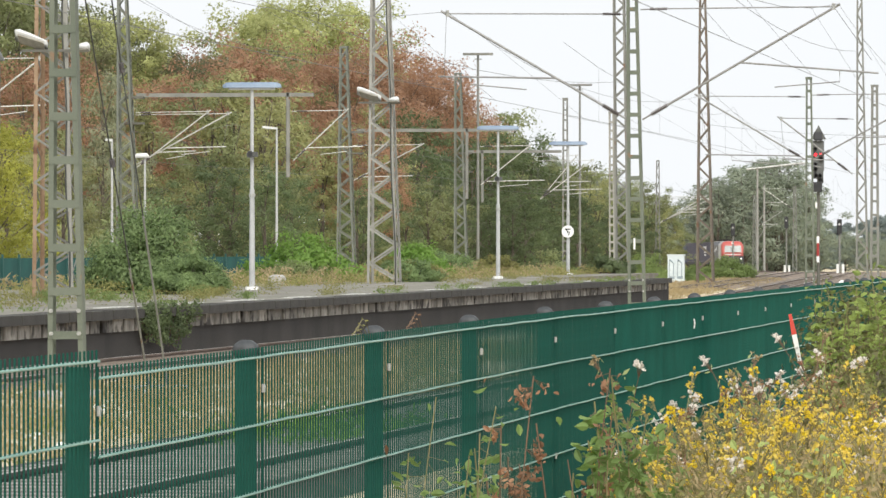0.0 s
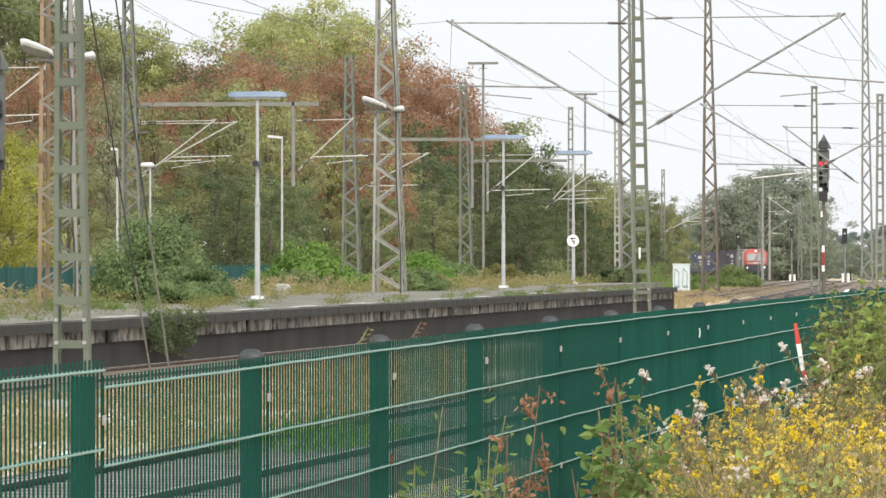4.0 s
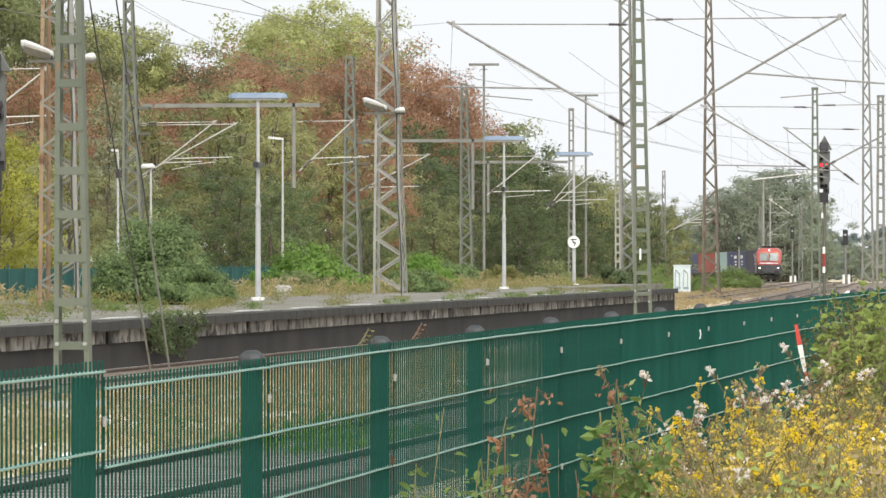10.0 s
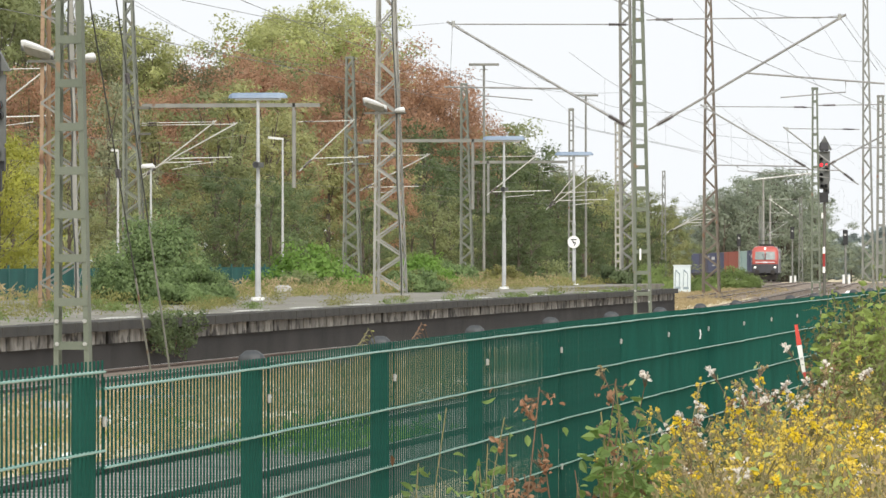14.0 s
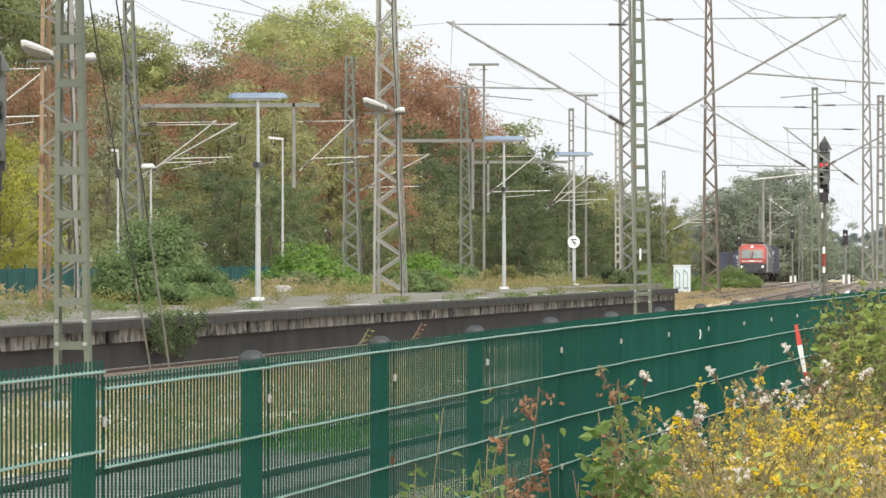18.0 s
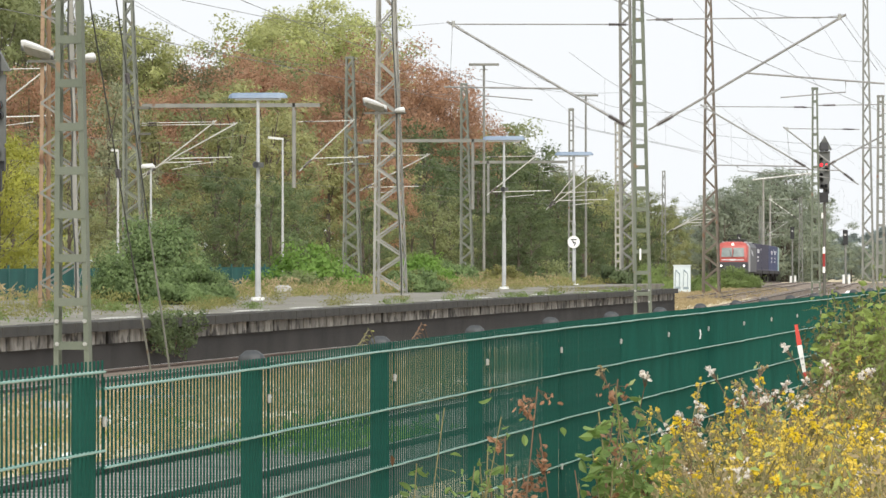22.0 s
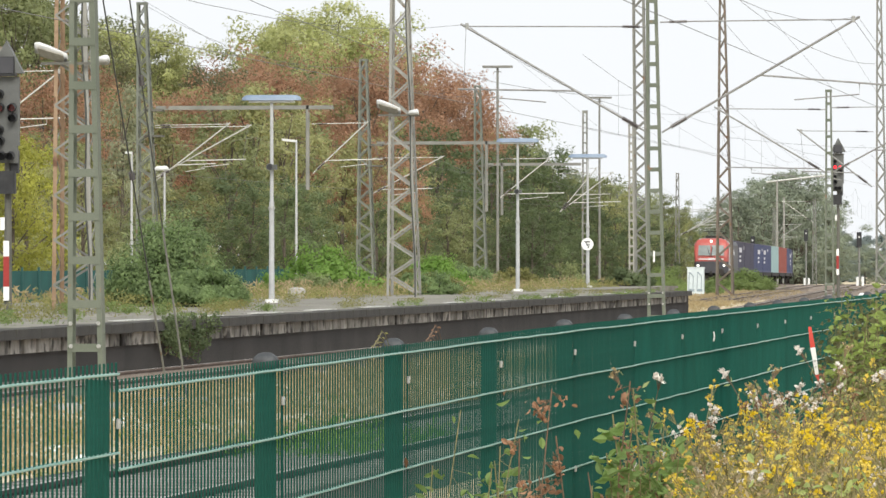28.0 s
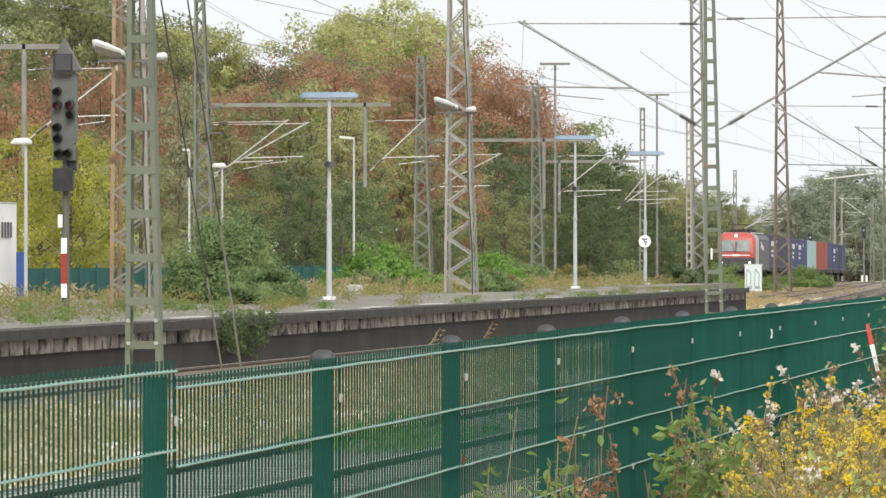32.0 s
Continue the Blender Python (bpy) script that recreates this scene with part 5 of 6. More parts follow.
def tree_thing(name, label, leafmat, seed, h=12.0, w=5.0, low=0.18, blobs=60, per=80, size=0.09, narrow=False):
    """Trunk, limbs and a crown that is built of boughs, each with its own sprays of leaves."""
    rs = np.random.RandomState(seed)
    ob = thing(name, label, "tree", group="trees")
    g = Geo()
    lean = rs.uniform(-0.4, 0.4, 2)
    trunk = [Vector((lean[0] * t * t, lean[1] * t * t, h * 0.88 * t)) for t in (0, 0.25, 0.5, 0.75, 1)]
    for k in range(4):
        g.tube(trunk[k], trunk[k + 1], 0.22 * (1 - 0.23 * k), 0.22 * (1 - 0.23 * (k + 1)), n=7, cap=False)
    bl = []
    boughs = max(9, blobs // 5)
    for k in range(boughs):
        u = low + (1 - low) * (k + rs.uniform(0.2, 0.8)) / boughs
        t = (u - low) / (1 - low)
        env = w / 2 * (math.sin(math.pi * min(1, t * 0.9 + 0.1)) ** 0.55) * (0.75 if narrow else 1)
        a = k * 2.4 + rs.uniform(-0.5, 0.5)
        rr = env * rs.uniform(0.35, 0.85)
        c = Vector((rr * math.cos(a), rr * math.sin(a), h * min(u, 0.96)))
        base = trunk[0].lerp(trunk[4], max(0.12, min(0.95, u - 0.14)))
        g.tube(base, c, 0.06, 0.02, n=5, cap=False)
        spread = w * rs.uniform(0.10, 0.19)
        for j in range(5):
            d = Vector(rs.normal(size=3)) * spread
            e = c + Vector((d.x, d.y, d.z * 0.62 + 0.1 * spread))
            bl.append((e.x, e.y, e.z, rs.uniform(0.4, 0.85) * (w / 5.2)))
            g.tube(c, e, 0.02, 0.008, n=3, cap=False)
    part("trunk", g, BARK, ob)
    part("crown", leafage("crown", rs, bl, per, size, leafmat), leafmat, ob)
    return ob


def back_height(y):
    """Height of the wood's skyline along the yard."""
    return float(np.interp(y, (300, 396, 435, 453, 480, 499, 529, 545, 566, 604, 630, 658, 706, 762, 844, 906, 1000), (23, 22, 20.8, 18.8, 18.6, 21.4, 26.0, 26.6, 22.6, 18.0, 16.2, 15.4, 13.6, 13, 14, 14, 13)))


def plant_wood():
    kinds = {
        "poplar": [tree_thing("tree", "tall yellow-green poplar in the wood", L_POPLAR, 10 + k, 22, 8.5, 0.36, 80, 135, 0.16) for k in range(4)],
        "ash": [tree_thing("tree", "tall deep green ash tree in the wood", L_OLIVE, 15 + k, 22, 9.5, 0.35, 75, 130, 0.17) for k in range(2)],
        "dusk": [tree_thing("tree", "tall dark brownish green tree in the wood", L_DUSK, 25 + k, 20, 9.0, 0.30, 75, 130, 0.165) for k in range(2)],
        "rust": [tree_thing("tree", "rust-red withered broadleaf tree in the wood", L_RUST, 40 + k, 17, 9.0, 0.34, 80, 130, 0.135) for k in range(4)],
        "young": [tree_thing("tree", "slender yellow-green young tree in the wood", L_YOUNG, 70 + k, 10, 4.4, 0.08, 60, 100, 0.095) for k in range(3)],
        "olive": [tree_thing("tree", "olive green broadleaf tree in the wood", L_OLIVE, 20 + k, 10, 5.4, 0.05, 60, 100, 0.11) for k in range(3)],
        "dark": [tree_thing("tree", "dark green broadleaf tree in the wood", L_DARK, 30 + k, 10, 5.6, 0.03, 60, 100, 0.11) for k in range(3)],
        "yellow": [tree_thing("tree", "bright yellow-green autumn tree behind the platform", L_YELLOW, 50 + k, 10, 6.2, 0.05, 80, 120, 0.10) for k in range(2)],
        "pale": [tree_thing("tree", "pale silvery willow tree in the wood", L_PALE, 60, 10, 4.6, 0.1, 60, 100, 0.1)],
        "willow": [tree_thing("tree", "haze-paled grey-green willow far along the line", L_WILLOW_HAZE, 64 + k, 10, 5.6, 0.03, 70, 90, 0.128) for k in range(2)],
        "distant": [tree_thing("tree", "haze-tinted blue-grey tree on the horizon", L_FAR_HAZE, 80 + k, 10, 6.5, 0.03, 40, 130, 0.26) for k in range(2)],
    }
    built = {"poplar": 22.0, "ash": 22.0, "rust": 17.0, "dusk": 20.0}
    used = set()

    def put(kind, x, y, h, wide=1.0):
        src = rnd.choice(kinds[kind])
        m = pose(x, y, G0 + fall(y) - 0.1, rnd.uniform(-2, 2), rnd.uniform(-2, 2), rnd.uniform(0, 360))
        if src.name in used:
            ob = copy_thing(src, m)
        else:
            used.add(src.name)
            ob = src
            ob.matrix_basis = m
        k = h / built.get(kind, 10.0)
        ob.scale = (k * wide, k * wide, k)

    # skyline of poplars
    y = 330.0
    while y < 700:
        put("ash" if y < 418 or y > 600 and rnd.random() < 0.6 else "dusk" if 440 < y < 488 or y < 428 else "poplar", -86 + rnd.uniform(-5, 5), y, back_height(y) * rnd.uniform(0.9, 1.03), 1.0)
        y += rnd.uniform(7, 10)
    y = 395.0
    while y < 640:
        put("ash" if rnd.random() < 0.5 else "dusk" if y < 520 else "poplar", -95 + rnd.uniform(-2, 2), y, back_height(y * 0.905) * rnd.uniform(0.96, 1.06), 1.1)
        y += rnd.uniform(13, 18)
    # the withered band in front of it
    for y, h in ((322, 12.0), (331, 12.8), (347, 13.4), (356, 13.8), (366, 13.0)):
        put("rust", -73, y, h, 0.9)
    y = 395.0
    while y < 560:
        put("rust" if rnd.random() < 0.92 else "olive", -74 + rnd.uniform(-3, 3), y, float(np.interp(y, (395, 422, 475, 525, 560), (13.4, 15.8, 18.2, 17.8, 14.0))) * rnd.uniform(0.92, 1.05), 1.0)
        y += rnd.uniform(5.5, 8)
    # mixed trees in front
    y = 300.0
    while y < 610:
        put(rnd.choice(("young", "young", "olive", "young") if y < 425 else ("dark", "dark", "olive", "dark") if y < 530 else ("olive", "olive", "dark", "young")), -64 + rnd.uniform(-3, 3), y, rnd.uniform(8.5, 12.0) * (0.82 if y < 332 else 1.12 if y < 400 else 1.0), 1.05)
        y += rnd.uniform(6, 9)
    y = 290.0
    while y < 560:
        put("dark" if 306 < y < 352 or y > 430 else rnd.choice(("olive", "dark", "olive")), -57 + rnd.uniform(-2, 2), y, rnd.uniform(5.6, 7.2) if 306 < y < 352 else rnd.uniform(4.5, 7), 1.25)
        y += rnd.uniform(6, 9)
    # the wood runs down to the freight line
    y = 610.0
    while y < 800:
        put(rnd.choice(("olive", "willow", "olive", "young")), -80 + rnd.uniform(-8, 4), y, back_height(y) * rnd.uniform(0.8, 1.0), 1.0)
        put(rnd.choice(("olive", "young", "willow")), -70 + rnd.uniform(-3, 2), min(y, 700), rnd.uniform(7, 10.5), 1.1)
        y += rnd.uniform(10, 15)
    for y in (640, 655, 668, 684, 700, 715):
        put(rnd.choice(("olive", "young")), -64.5 - (y - 640) * 0.05, y, rnd.uniform(6, 9.5), 1.1)
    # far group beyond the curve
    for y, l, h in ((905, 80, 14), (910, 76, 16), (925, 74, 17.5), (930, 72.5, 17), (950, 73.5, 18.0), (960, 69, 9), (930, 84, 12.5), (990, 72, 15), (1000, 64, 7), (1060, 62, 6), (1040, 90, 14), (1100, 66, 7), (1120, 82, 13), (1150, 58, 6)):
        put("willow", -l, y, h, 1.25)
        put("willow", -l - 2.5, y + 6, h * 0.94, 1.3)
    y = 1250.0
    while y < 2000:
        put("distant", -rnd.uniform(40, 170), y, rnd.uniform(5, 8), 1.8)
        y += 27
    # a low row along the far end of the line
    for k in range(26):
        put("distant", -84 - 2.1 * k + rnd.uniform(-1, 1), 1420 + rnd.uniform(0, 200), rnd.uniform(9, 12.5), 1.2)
    put("rust", -60.0, 392, 10.5, 0.8)
    put("rust", -59.0, 404, 9.5, 0.8)
    # yellow trees behind the hut and at the wood's near end
    for l, y, h in ((46.5, 214, 6.6), (47.5, 222, 6.9), (47, 230, 6.4), (49.5, 237, 6.2), (48.5, 207, 6.5), (50, 225, 7.2)):
        put("young" if (y, l) in ((230, 47), (237, 49.5)) else "yellow", -l, y, h, 1.0)
    for l, y, h in ((60, 226, 9), (58, 240, 9.5), (66, 255, 12), (72, 290, 16), (78, 305, 19), (70, 275, 15), (66, 240, 13), (80, 330, 20), (62, 262, 9), (60, 280, 8)):
        put(rnd.choice(("olive", "dark", "young")), -l, y, h, 1.05)
    put("pale", -62.0, 314, 11.8, 0.7)
    put("pale", -62.5, 322, 11.0, 0.7)
    # patterns that no place has called for
    for sources in kinds.values():
        for src in sources:
            if src.name not in used:
                for ob in (*src.children, src):
                    bpy.data.objects.remove(ob)


plant_wood()


def bush(name, label, leafmat, m, w, d, h, n_blobs, per, size, seed, category="bush"):
    rs = np.random.RandomState(seed)
    ob = thing(name, label, category, m, "bushes")
    bl, g = [], Geo()
    for k in range(n_blobs):
        a, rr = rs.uniform(0, 2 * math.pi), math.sqrt(rs.uniform(0, 1))
        top = h * (1 - 0.75 * rr ** 2.2) * rs.uniform(0.75, 1.0)
        x, y = w / 2 * rr * math.cos(a), d / 2 * rr * math.sin(a)
        z = top * rs.uniform(0.12, 1.0)
        r = rs.uniform(0.10, 0.2) * h + 0.08
        bl.append((x, y, z, r))
        g.tube((x * 0.2, y * 0.2, 0), (x, y, z), 0.025, 0.008, n=4, cap=False)
    tagged(part("branchwork", g, BARK, ob), kind="stuff")
    part("foliage", leafage("foliage", rs, bl, per, size, leafmat), leafmat, ob)
    return ob


bush("bush", "large grey-green bush growing on the platform", L_SALLOW, pose(-26.95, 142.5, 0.7), 3.0, 3.0, 2.4, 120, 230, 0.047, 101)
bush("bush", "grey-green shrub beside the large bush", L_SALLOW, pose(-25.55, 140.5, 0.7), 1.9, 2.0, 1.12, 80, 230, 0.036, 102)
bush("bush", "bright green leafy bush behind the platform lamp", L_BRIGHT, pose(-31.1, 193.0, 0.6), 4.4, 3.0, 2.1, 60, 110, 0.075, 103)
bush("bush", "grey-green low shrub on the platform", L_GREY, pose(-30.2, 186.0, 0.7), 2.0, 1.6, 0.9, 34, 100, 0.05, 104)
bush("bush", "olive shrub beside the tower mast", L_SALLOW, pose(-27.0, 190.0, 0.7), 2.3, 2.0, 1.05, 50, 130, 0.045, 105)
bush("bush", "bright green shrub behind the tower mast", L_BRIGHT, pose(-30.2, 214.0, 0.7), 2.6, 2.0, 1.55, 54, 120, 0.06, 118)
bush("bush", "olive shrub beside the tower mast", L_WEED, pose(-28.2, 194.0, 0.7), 3.2, 2.0, 1.0, 44, 100, 0.055, 106)
bush("bush", "leafy green shrub at the overgrown platform end", L_BUSH, pose(-32.2, 228.0, 0.7), 2.6, 2.0, 1.5, 60, 130, 0.05, 113)
bush("bush", "leafy green shrub at the overgrown platform end", L_SALLOW, pose(-32.2, 236.0, 0.7), 3.0, 2.0, 1.25, 60, 130, 0.05, 114)
bush("bush", "low yellow-green shrub among dry weeds", L_WEED, pose(-30.7, 240.0, 0.7), 2.6, 2.0, 0.95, 60, 130, 0.05, 115)
bush("bush", "low dark green shrub beside the sign pole", L_DARK, pose(-27.0, 251.0, 0.7), 2.4, 2.0, 0.9, 60, 130, 0.05, 116)
bush("bush", "green shrub beside the relay cabinet", L_BUSH, pose(-32.2, 347.5, G0), 1.2, 1.6, 1.1, 40, 120, 0.06, 117)
bush("bush", "dark green bush in dry grass before the freight line", L_BUSH, pose(-34.0, 394.0, G0), 3.4, 3.0, 1.9, 80, 130, 0.06, 107)
bush("bush", "green bush standing in dry grass", L_BUSH, pose(-36.2, 392.0, G0), 2.4, 2.2, 1.4, 50, 120, 0.06, 108)
bush("bush", "green bush behind the cabinet", L_BUSH, pose(-36.5, 362.0, G0), 3.0, 2.4, 2.1, 60, 120, 0.06, 109)
bush("bush", "green shrub behind the platform's end", L_OLIVE, pose(-35.5, 300.0, G0), 3.0, 2.4, 2.2, 60, 120, 0.06, 110)


def creeper():
    """Trailing stems and leaves that hang flat on the platform wall."""
    rs = np.random.RandomState(111)
    ob = thing("creeper", "dark green creeper trailing down the platform wall", "creeper", pose(-20.28, 108.9, -0.2))
    st, pts = Geo(), []
    for k in range(46):
        y = rs.uniform(-2.9, 2.9)
        top, low = rs.uniform(0.8, 1.0), rs.uniform(0.0, 0.55) + 0.1 * abs(y)
        path = [Vector((0.03 + 0.12 * rs.rand(), y + rs.normal() * 0.05 + 0.25 * (j / 4) * rs.normal(), top + (low - top) * j / 4)) for j in range(5)]
        st.path(path, 0.006, 4)
        for j in range(85):
            u = rs.rand() * 3.98
            p = path[int(u)].lerp(path[int(u) + 1], u % 1)
            pts.append((p.x + 0.1 * rs.rand(), p.y + rs.normal() * 0.12, p.z + rs.normal() * 0.04))
    tagged(part("stalk", st, STEM_BROWN, ob), kind="stuff")
    part("leaves", leaf_mesh("leaves", pts, 0.036, L_DARK, 112, aspect=0.6), L_DARK, ob)


creeper()


def weeds(name, label, leafmat, x0, x1, y0, y1, z, n, h, seed, size=None, fn=None, per=26):
    """Many upright blades and leaves over a stretch of ground, in tufts."""
    rs = np.random.RandomState(seed)
    tuft = max(6, n // per)
    cx, cy = rs.uniform(x0, x1, tuft), rs.uniform(y0, y1, tuft)
    k = rs.randint(0, tuft, n)
    spread = 0.035 * max(abs(x1 - x0), 3)
    px = cx[k] + rs.normal(size=n) * spread
    py = cy[k] + rs.normal(size=n) * spread * 2
    if fn:
        px -= np.array([fn(q) for q in py])
    hh = h * (0.35 + 0.65 * rs.rand(tuft)[k])
    pz = z + hh * rs.rand(n)
    me = leaf_mesh(name, np.stack([px, py, pz], 1), size or h * 0.11, leafmat, seed, flat=0.2, aspect=0.28, up=0.9)
    ob = new(name, me)
    return tagged(ob, label, "grass", kind="stuff")


weeds("weeds", "dry yellow weeds along the platform", L_STRAW, -31, -27.2, 165, 250, 0.72, 7000, 0.6, 201)
weeds("weeds", "green and yellow weeds along the platform", L_WEED, -31.5, -26.6, 95, 250, 0.72, 26000, 0.45, 202)
weeds("grass_tufts", "green grass tufts in the platform asphalt", L_WEED, -26.0, -21.2, 80, 210, 0.72, 6500, 0.3, 203, per=210)
weeds("grass_tufts", "thick green grass tufts on the near platform", L_BUSH, -24.6, -21.4, 96, 128, 0.72, 4200, 0.3, 212, 0.04, per=260)
weeds("grass_tufts", "dry and green weeds in cracks of the near platform", L_WEED, -30.0, -22.4, 92, 150, 0.66, 9000, 0.32, 213, per=120)
weeds("grass_tufts", "grass along the platform edge", L_BUSH, -20.9, -20.3, 80, 208, 0.74, 2600, 0.16, 204, 0.04, per=65)
weeds("dry_grass", "pale dry grass beyond the platform", L_STRAW, -13, -2.4, 215, 390, G0, 30000, 0.22, 205, 0.08, cross_line)
weeds("weeds", "green weeds between the tracks", L_WEED, -16.5, -12.6, 40, 200, G0, 4000, 0.3, 206)
weeds("weeds", "green weeds beside the near track", L_BRIGHT, -9.6, -8.3, 53, 61, G0, 3000, 0.45, 207)
weeds("dry_grass", "straw-coloured grass between the tracks", L_STRAW, -16.5, -12.8, 40, 120, G0, 22000, 0.22, 208, 0.06)
weeds("dry_grass", "straw-coloured grass beside the near track", L_STRAW, -13.0, -10.6, 38, 90, G0, 9000, 0.2, 216, 0.05)
weeds("weeds", "low olive weeds beside the near track", L_WEED, -13.2, -10.5, 38, 90, G0, 2600, 0.24, 217, 0.045)
weeds("weeds", "green undergrowth before the wood", L_BUSH, -44, -34, 200, 420, G0, 22000, 1.0, 209)
weeds("weeds", "green undergrowth before the freight line", L_OLIVE, -51, -41, 400, 500, G0 - 0.1, 12000, 0.9, 210)
weeds("undergrowth", "dark green undergrowth beneath the wood", L_DARK, -76, -68, 285, 660, G0 - 0.3, 16000, 5.2, 214, 0.34, per=90)
weeds("undergrowth", "green undergrowth behind the yellow trees", L_OLIVE, -58, -52, 205, 300, G0 - 0.2, 9000, 4.6, 215, 0.22, per=120)
weeds("weeds", "reeds behind the platform", L_STRAW, -37.5, -34, 130, 220, G0, 6000, 1.4, 211)


# ---- foreground plants before the fence ----
def flower_plant(seed, h, yellow, white, label, leafmat=None, petals=None, dry=False, leafy=150, shoots=4):
    """A branching weed: stems, narrow leaves, flower heads."""
    rs = np.random.RandomState(seed)
    ob = thing("wildflower", label, "wildflower", group="wildflowers")
    st = Geo()
    tips, leaves = [], []
    for k in range(shoots):
        a = rs.uniform(0, 2 * math.pi)
        foot = Vector((0.05 * math.cos(a), 0.05 * math.sin(a), 0))
        top = Vector((0.28 * math.cos(a), 0.28 * math.sin(a), h * rs.uniform(0.55, 0.8)))
        st.tube(foot, top, 0.0035, 0.0025, n=4, cap=False)
        for j in range(leafy):
            p = foot.lerp(top, rs.uniform(0.1, 1))
            leaves.append(tuple(p + Vector(rs.normal(size=3) * 0.035)))
        for j in range(7):
            b = foot.lerp(top, rs.uniform(0.45, 1.0))
            aa = rs.uniform(0, 2 * math.pi)
            e = b + Vector((0.14 * math.cos(aa), 0.14 * math.sin(aa), rs.uniform(0.08, 0.26) * h))
            st.tube(b, e, 0.002, 0.0013, n=3, cap=False)
            for q in range(4):
                leaves.append(tuple(b.lerp(e, rs.uniform(0.2, 0.9)) + Vector(rs.normal(size=3) * 0.015)))
            umbel = rs.rand()
            for q in range(7):
                f = e + Vector(rs.normal(size=3) * 0.012)
                st.tube(b.lerp(e, 0.8), f, 0.001, n=3, cap=False)
                tips.append((*f, umbel))
    tagged(part("stalk", st, STEM_BROWN if dry else STEM, ob), kind="stuff")
    part("leaves", leaf_mesh("leaves", leaves, 0.017, leafmat or L_WEED, seed, aspect=0.35), leafmat or L_WEED, ob)
    tips = np.array(tips)
    draw, tips = tips[:, 3], tips[:, :3]
    flowering, seeding = draw < yellow, (draw >= yellow) & (draw < yellow + white)

    def heads(pts, r, material, name, n=7):
        if len(pts) == 0:
            return
        c = np.repeat(pts, n, axis=0) + rs.normal(size=(len(pts) * n, 3)) * r * 0.55
        tagged(part(name, leaf_mesh(name, c, r, material, seed + 5, aspect=0.8), material, ob), kind="stuff")
    fading = (draw >= yellow + white) & (draw < yellow + white + 0.55 * (1 - yellow - white))
    heads(tips[flowering], 0.0058, petals or PETAL, "bloom")
    heads(tips[seeding], 0.0068, FLUFF, "seed_fluff")
    heads(tips[fading], 0.0058, L_STRAW if dry else MUSTARD, "faded_bloom", 5)
    heads(tips[~(flowering | seeding | fading)], 0.005, L_DRY if dry else L_STRAW, "withered_bloom", 4)
    return ob


def rose_plant(seed, h, leafmat, label, n=70, size=0.022, dry=False):
    """A bramble shoot with pointed leaves."""
    rs = np.random.RandomState(seed)
    ob = thing("bramble_shoot", label, "bramble", group="bramble shoots")
    st, leaves = Geo(), []
    for k in range(3):
        a = rs.uniform(0, 2 * math.pi)
        pts = [Vector((0.06 * u * math.cos(a) + 0.04 * math.sin(5 * u + k), 0.06 * u * math.sin(a), h * u * (0.75 + 0.12 * k))) for u in (0, 0.25, 0.5, 0.75, 1)]
        st.path(pts, 0.0022, 4)
        knots = [(rs.randint(1, 4), rs.rand(), rs.normal(size=2) * 0.03) for j in range(7)]
        for j in range(n // 3):
            if dry:
                i, u, side = knots[rs.randint(0, 7)]
                p = pts[i].lerp(pts[i + 1], u)
                q = p + Vector((side[0] + rs.normal() * 0.009, side[1] + rs.normal() * 0.009, -0.045 * rs.rand()))
            else:
                i = rs.randint(1, 4)
                p = pts[i].lerp(pts[i + 1], rs.uniform(0, 1))
                q = p + Vector(rs.normal(size=3) * 0.035)
            if j % 2 == 0:
                st.tube(p, q, 0.0008, n=3, cap=False)
            leaves.append(tuple(q))
    tagged(part("stalk", st, STEM_BROWN if dry else STEM, ob), kind="stuff")
    part("leaves", oval_leaves("leaves", leaves, size * (0.72 if dry else 1.0), leafmat, seed, droop=0.8 if dry else 0.1), leafmat, ob)
    return ob


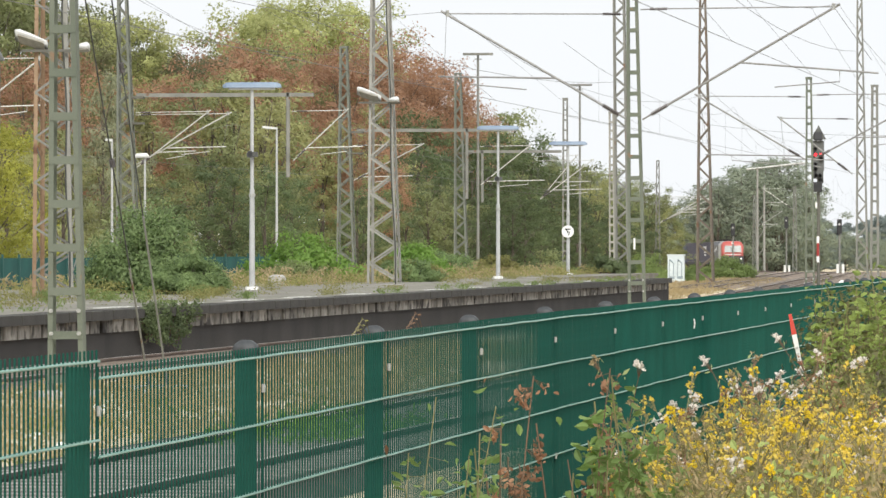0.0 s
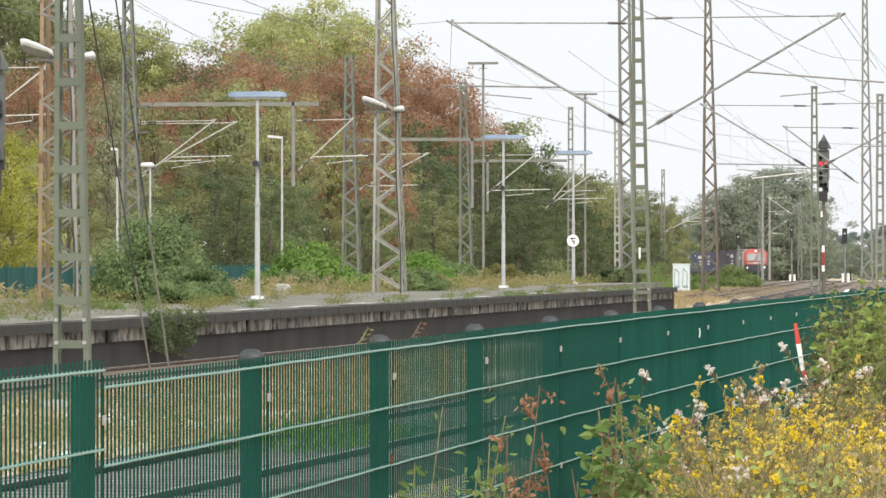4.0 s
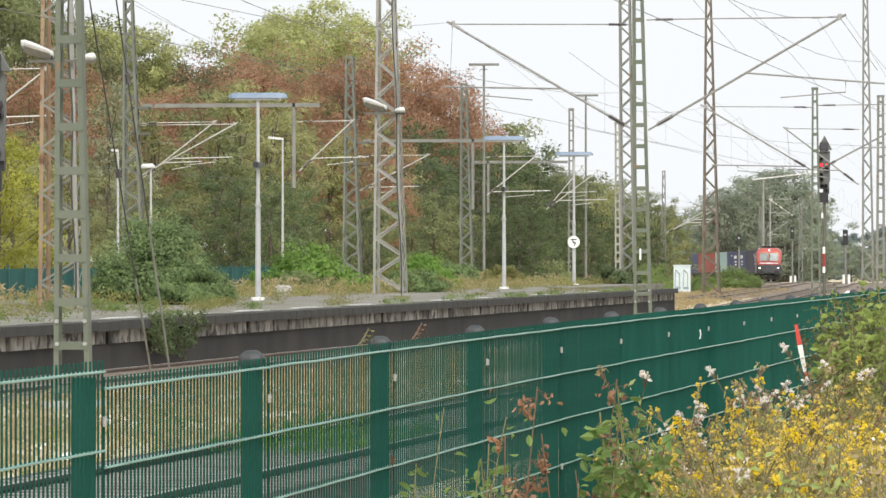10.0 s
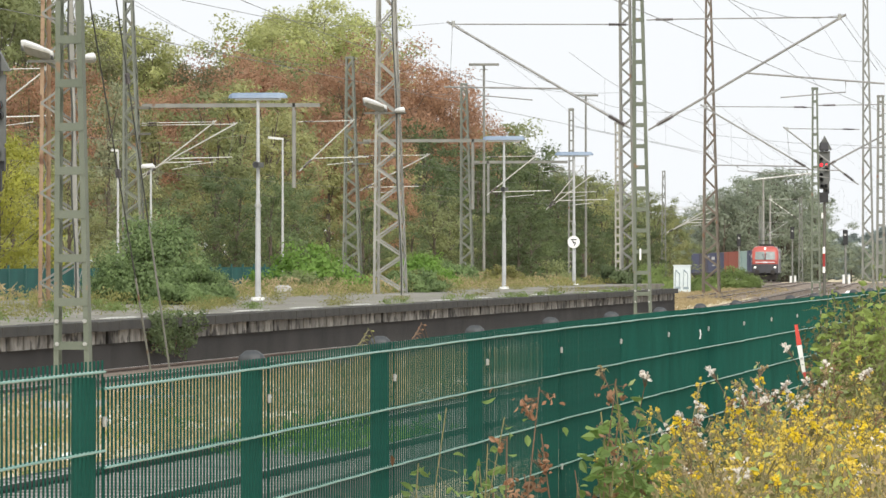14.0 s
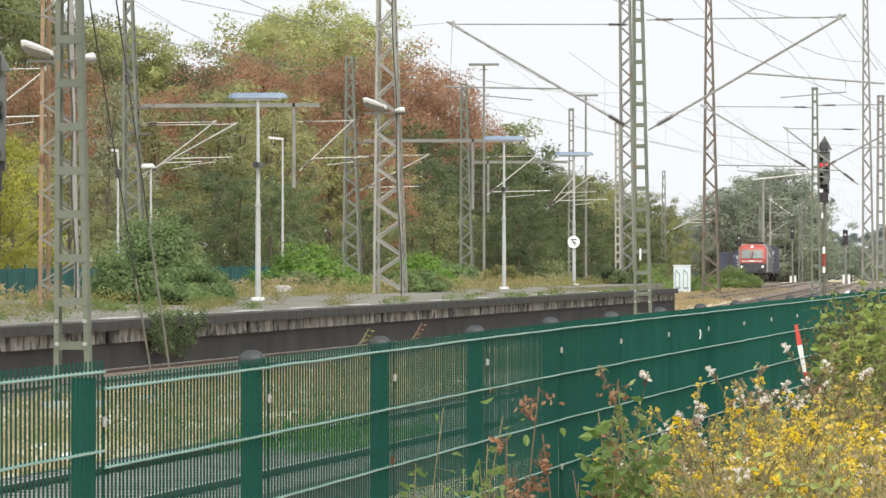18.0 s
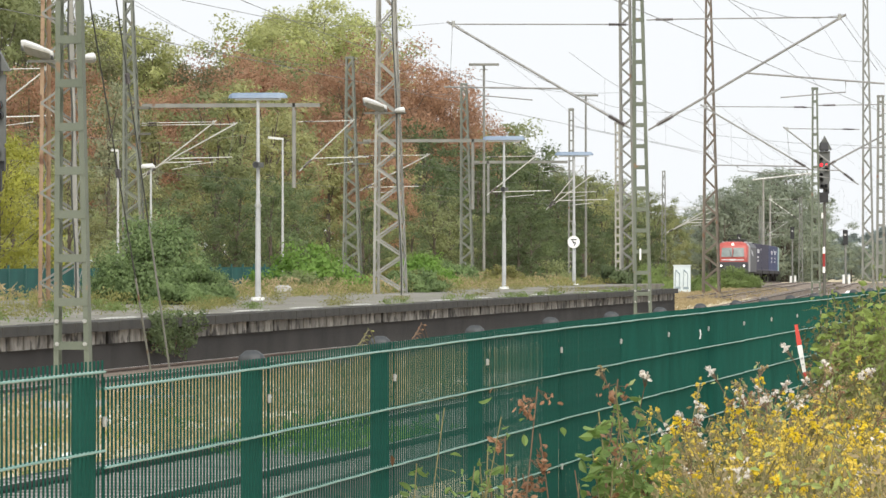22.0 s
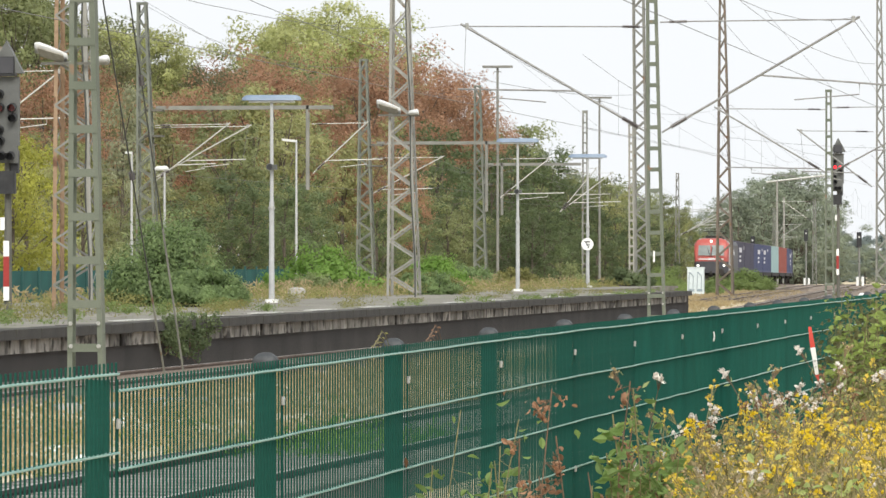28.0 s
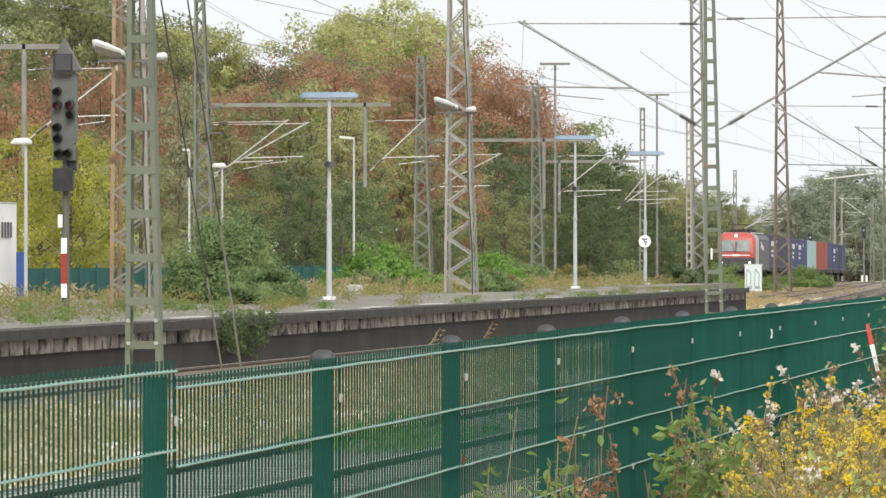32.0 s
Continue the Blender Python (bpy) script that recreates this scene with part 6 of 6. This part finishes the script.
def plant_foreground():
    kinds = [
        flower_plant(301, 0.9, 0.34, 0.05, "yellow-flowered ragwort with olive leaves"),
        flower_plant(302, 0.95, 0.42, 0.03, "yellow-flowered ragwort in full bloom"),
        flower_plant(303, 0.9, 0.24, 0.10, "ragwort gone partly to white seed"),
        flower_plant(304, 1.0, 0.06, 0.34, "thistle with white fluffy seed heads", L_GREY, dry=True, leafy=35, shoots=3),
        flower_plant(305, 0.85, 0.15, 0.1, "withered brown weed with dry heads", L_DRY, dry=True),
        flower_plant(306, 0.95, 0.18, 0.07, "straw-coloured withered weed with dry heads", L_STRAW),
    ]
    fresh = set(range(len(kinds)))

    def put(k, x, y, z, turn, s=1.0, lean=1.2):
        m = pose(x, y, z, 0, 0, turn)
        if k in fresh:
            fresh.discard(k)
            ob = kinds[k]
            ob.matrix_basis = m
        else:
            ob = copy_thing(kinds[k], m)
        ob.scale = (s, s, s)
        return ob

    # a dense stand on the bank before the fence, rising away from the fence
    for i in range(96):
        y = rnd.uniform(15.0, 22.0)
        u = rnd.random() ** 0.75
        x = -(1.90 - 0.97 * u) * y / 18.0
        k = rnd.choice((0, 1, 1, 5, 2, 5) if u > 0.72 else (0, 0, 1, 1, 5, 1, 0, 2, 0, 5) if u > 0.25 else (0, 2, 0, 1, 4))
        top = 1.775 - (0.68 - 0.30 * min(1.0, u / 0.42)) * y / 18.0
        base = ground_height(x, y)
        ob = put(k, x, y, base, rnd.uniform(0, 360), (top - base) * rnd.uniform(0.75, 1.0))
        if i < 18:
            SWAYING.append((ob, ob.matrix_basis.copy(), 0.5))
    for i in range(30):
        y = rnd.uniform(22.0, 29.0)
        l = 1.72 + 0.86 * rnd.random()
        x = max(-l * y / 26.0, -2.75)
        base = ground_height(x, y)
        top = 1.775 - (0.35 + 0.37 * max(0.0, l - 1.95)) * y / 26.0
        ob = put(rnd.choice((3, 0, 2, 3, 1, 5)), x, y, base, rnd.uniform(0, 360), (top - base) * rnd.uniform(0.78, 1.06))
        if i < 8:
            SWAYING.append((ob, ob.matrix_basis.copy(), 0.6))
    for n, (dry, l, top, leaves, size) in enumerate(((0, 2.228, 1.312, 130, 0.021), (1, 2.128, 1.40, 90, 0.018), (1, 2.06, 1.26, 60, 0.018), (0, 1.853, 1.40, 110, 0.028), (1, 1.887, 1.42, 40, 0.02), (0, 2.40, 1.33, 60, 0.022), (0, 2.30, 1.22, 120, 0.022), (1, 2.01, 1.14, 110, 0.018), (1, 2.2, 1.15, 90, 0.016), (0, 1.75, 1.28, 90, 0.026), (0, 1.94, 1.2, 90, 0.024), (0, 1.90, 1.31, 120, 0.03), (0, 1.84, 1.33, 120, 0.028), (0, 1.80, 1.22, 130, 0.03), (1, 1.86, 1.16, 120, 0.018), (1, 1.78, 1.2, 90, 0.018), (0, 1.70, 1.2, 110, 0.026), (0, 2.36, 1.16, 110, 0.026))):
        base = ground_height(-l, 17.0)
        ob = rose_plant(340 + n, (top - base) / 0.99, L_DRY if dry else L_ROSE, "dry red-brown bramble shoot before the fence" if dry else "green bramble shoot before the fence", leaves * 3 if dry else int(leaves * 1.3), size * (0.9 if dry else 0.9), bool(dry))
        ob.matrix_basis = pose(-l, 17.0 + 0.05 * n, base, 0, 0, 77 * n)
        SWAYING.append((ob, ob.matrix_basis.copy(), 0.4))
    bush("bush", "brown-green hedge bush with loose sprays", L_THICKET, pose(-2.10, 34.0, 0.15), 0.66, 2.6, 1.5, 130, 330, 0.019, 331)
    bush("bush", "green and brown hedge bush at the fence", L_THICKET, pose(-1.74, 29.3, 0.22), 0.72, 1.9, 1.16, 100, 320, 0.018, 332)
    for n, (l, y, top) in enumerate(((2.28, 33.0, 1.62), (2.06, 33.4, 1.68), (2.2, 32.6, 1.55), (1.95, 33.0, 1.66), (2.36, 33.6, 1.5), (1.85, 32.5, 1.62), (2.12, 32.4, 1.6), (2.0, 32.2, 1.5), (2.05, 31.6, 1.58), (1.92, 31.4, 1.66), (1.8, 31.8, 1.70), (2.14, 31.5, 1.50), (1.72, 31.2, 1.56))):
        base = ground_height(-l, y)
        ob = rose_plant(380 + n, (top - base) / 0.99, L_HEDGE, "yellow-green hedge shoot reaching over the bush", 150, 0.026)
        ob.matrix_basis = pose(-l, y, base, 0, 0, 61 * n)
    for n, (l, y, top) in enumerate(((1.19, 15.2, 1.29), (1.13, 15.4, 1.33), (1.06, 15.1, 1.27), (1.09, 15.3, 1.24))):
        base = ground_height(-l, y)
        ob = rose_plant(390 + n, (top - base) / 0.99, L_SPRIG, "pale green feathery weed among the flowers", 160, 0.014)
        ob.matrix_basis = pose(-l, y, base, 0, 0, 47 * n)
        SWAYING.append((ob, ob.matrix_basis.copy(), 0.5))


plant_foreground()

TAPE_SCALE = 0.75
tape = thing("marker_tape", "red and white plastic tape strip before the fence", "tape", pose(-2.53, 33.4, 1.405, 0, -10, 0))
part("red_strip", Geo().rings([[(-0.008, 0, 0), (0.014, 0, 0), (0.014, 0.004, 0), (-0.008, 0.004, 0)], [(-0.018, 0.004, -0.12), (0.022, 0, -0.12), (0.022, 0.004, -0.12), (-0.018, 0.008, -0.12)]]), TAPE_RED, tape)
part("white_strip", Geo().rings([[(-0.018, 0.004, -0.121), (0.022, 0, -0.121), (0.022, 0.004, -0.121), (-0.018, 0.008, -0.121)], [(-0.012, 0.004, -0.28), (0.016, 0, -0.28), (0.016, 0.004, -0.28), (-0.012, 0.008, -0.28)]]), SIGN_WHITE, tape)
part("red_strip", Geo().rings([[(-0.012, 0.004, -0.281), (0.016, 0, -0.281), (0.016, 0.004, -0.281), (-0.012, 0.008, -0.281)], [(0.004, 0.004, -0.32), (0.014, 0, -0.32), (0.014, 0.004, -0.32), (0.004, 0.008, -0.32)]]), TAPE_RED, tape)
part("printed_mark", Geo().box((0.002, -0.002, -0.2), (0.02, 0.003, 0.012)).box((0.002, -0.002, -0.235), (0.016, 0.003, 0.008)), LOCO_GREY, tape, "faint grey printed bars")
tape.scale = (TAPE_SCALE, 1, 1)
SWAYING.append((tape, tape.matrix_basis.copy(), 2.5))


# ---- what moves ----
def front_y(t):
    """Where the locomotive's front is: the train gathers a little speed."""
    return 775.0 - 8.3 * t - 0.055 * t * t


def line_table():
    """Distance run along the freight line, against y, from far to near."""
    ys, ss = [1150.0], [0.0]
    while ys[-1] > 420:
        y = ys[-1] - 0.5
        ss.append(ss[-1] + math.hypot(0.5, freight_line(y) - freight_line(ys[-1])))
        ys.append(y)
    return np.array(ys), np.array(ss)


def motions():
    ys, ss = line_table()
    times = [1.0 * k for k in range(33)]
    for ob, back, lift in RIDERS:
        rows = []
        for t in times:
            s = float(np.interp(-front_y(t), -ys, ss)) - back
            y = float(np.interp(s, ss, ys))
            slope = (freight_line(y + 6) - freight_line(y - 6)) / 12
            rise = math.degrees(math.atan((fall(y - 6) - fall(y + 6)) / 12))
            rows.append((t, pose(-freight_line(y), y, fall(y) + lift, rise, 0, 180 + math.degrees(math.atan(slope)))))
        walk(ob, rows)
    for k, (ob, base, lean) in enumerate(SWAYING):
        r = random.Random(k)
        rows = []
        for j in range(41):
            rows.append((0.8 * j, base @ pose(0, 0, 0, r.uniform(-lean, lean), r.uniform(-lean, lean), 0)))
        walk(ob, rows)


motions()
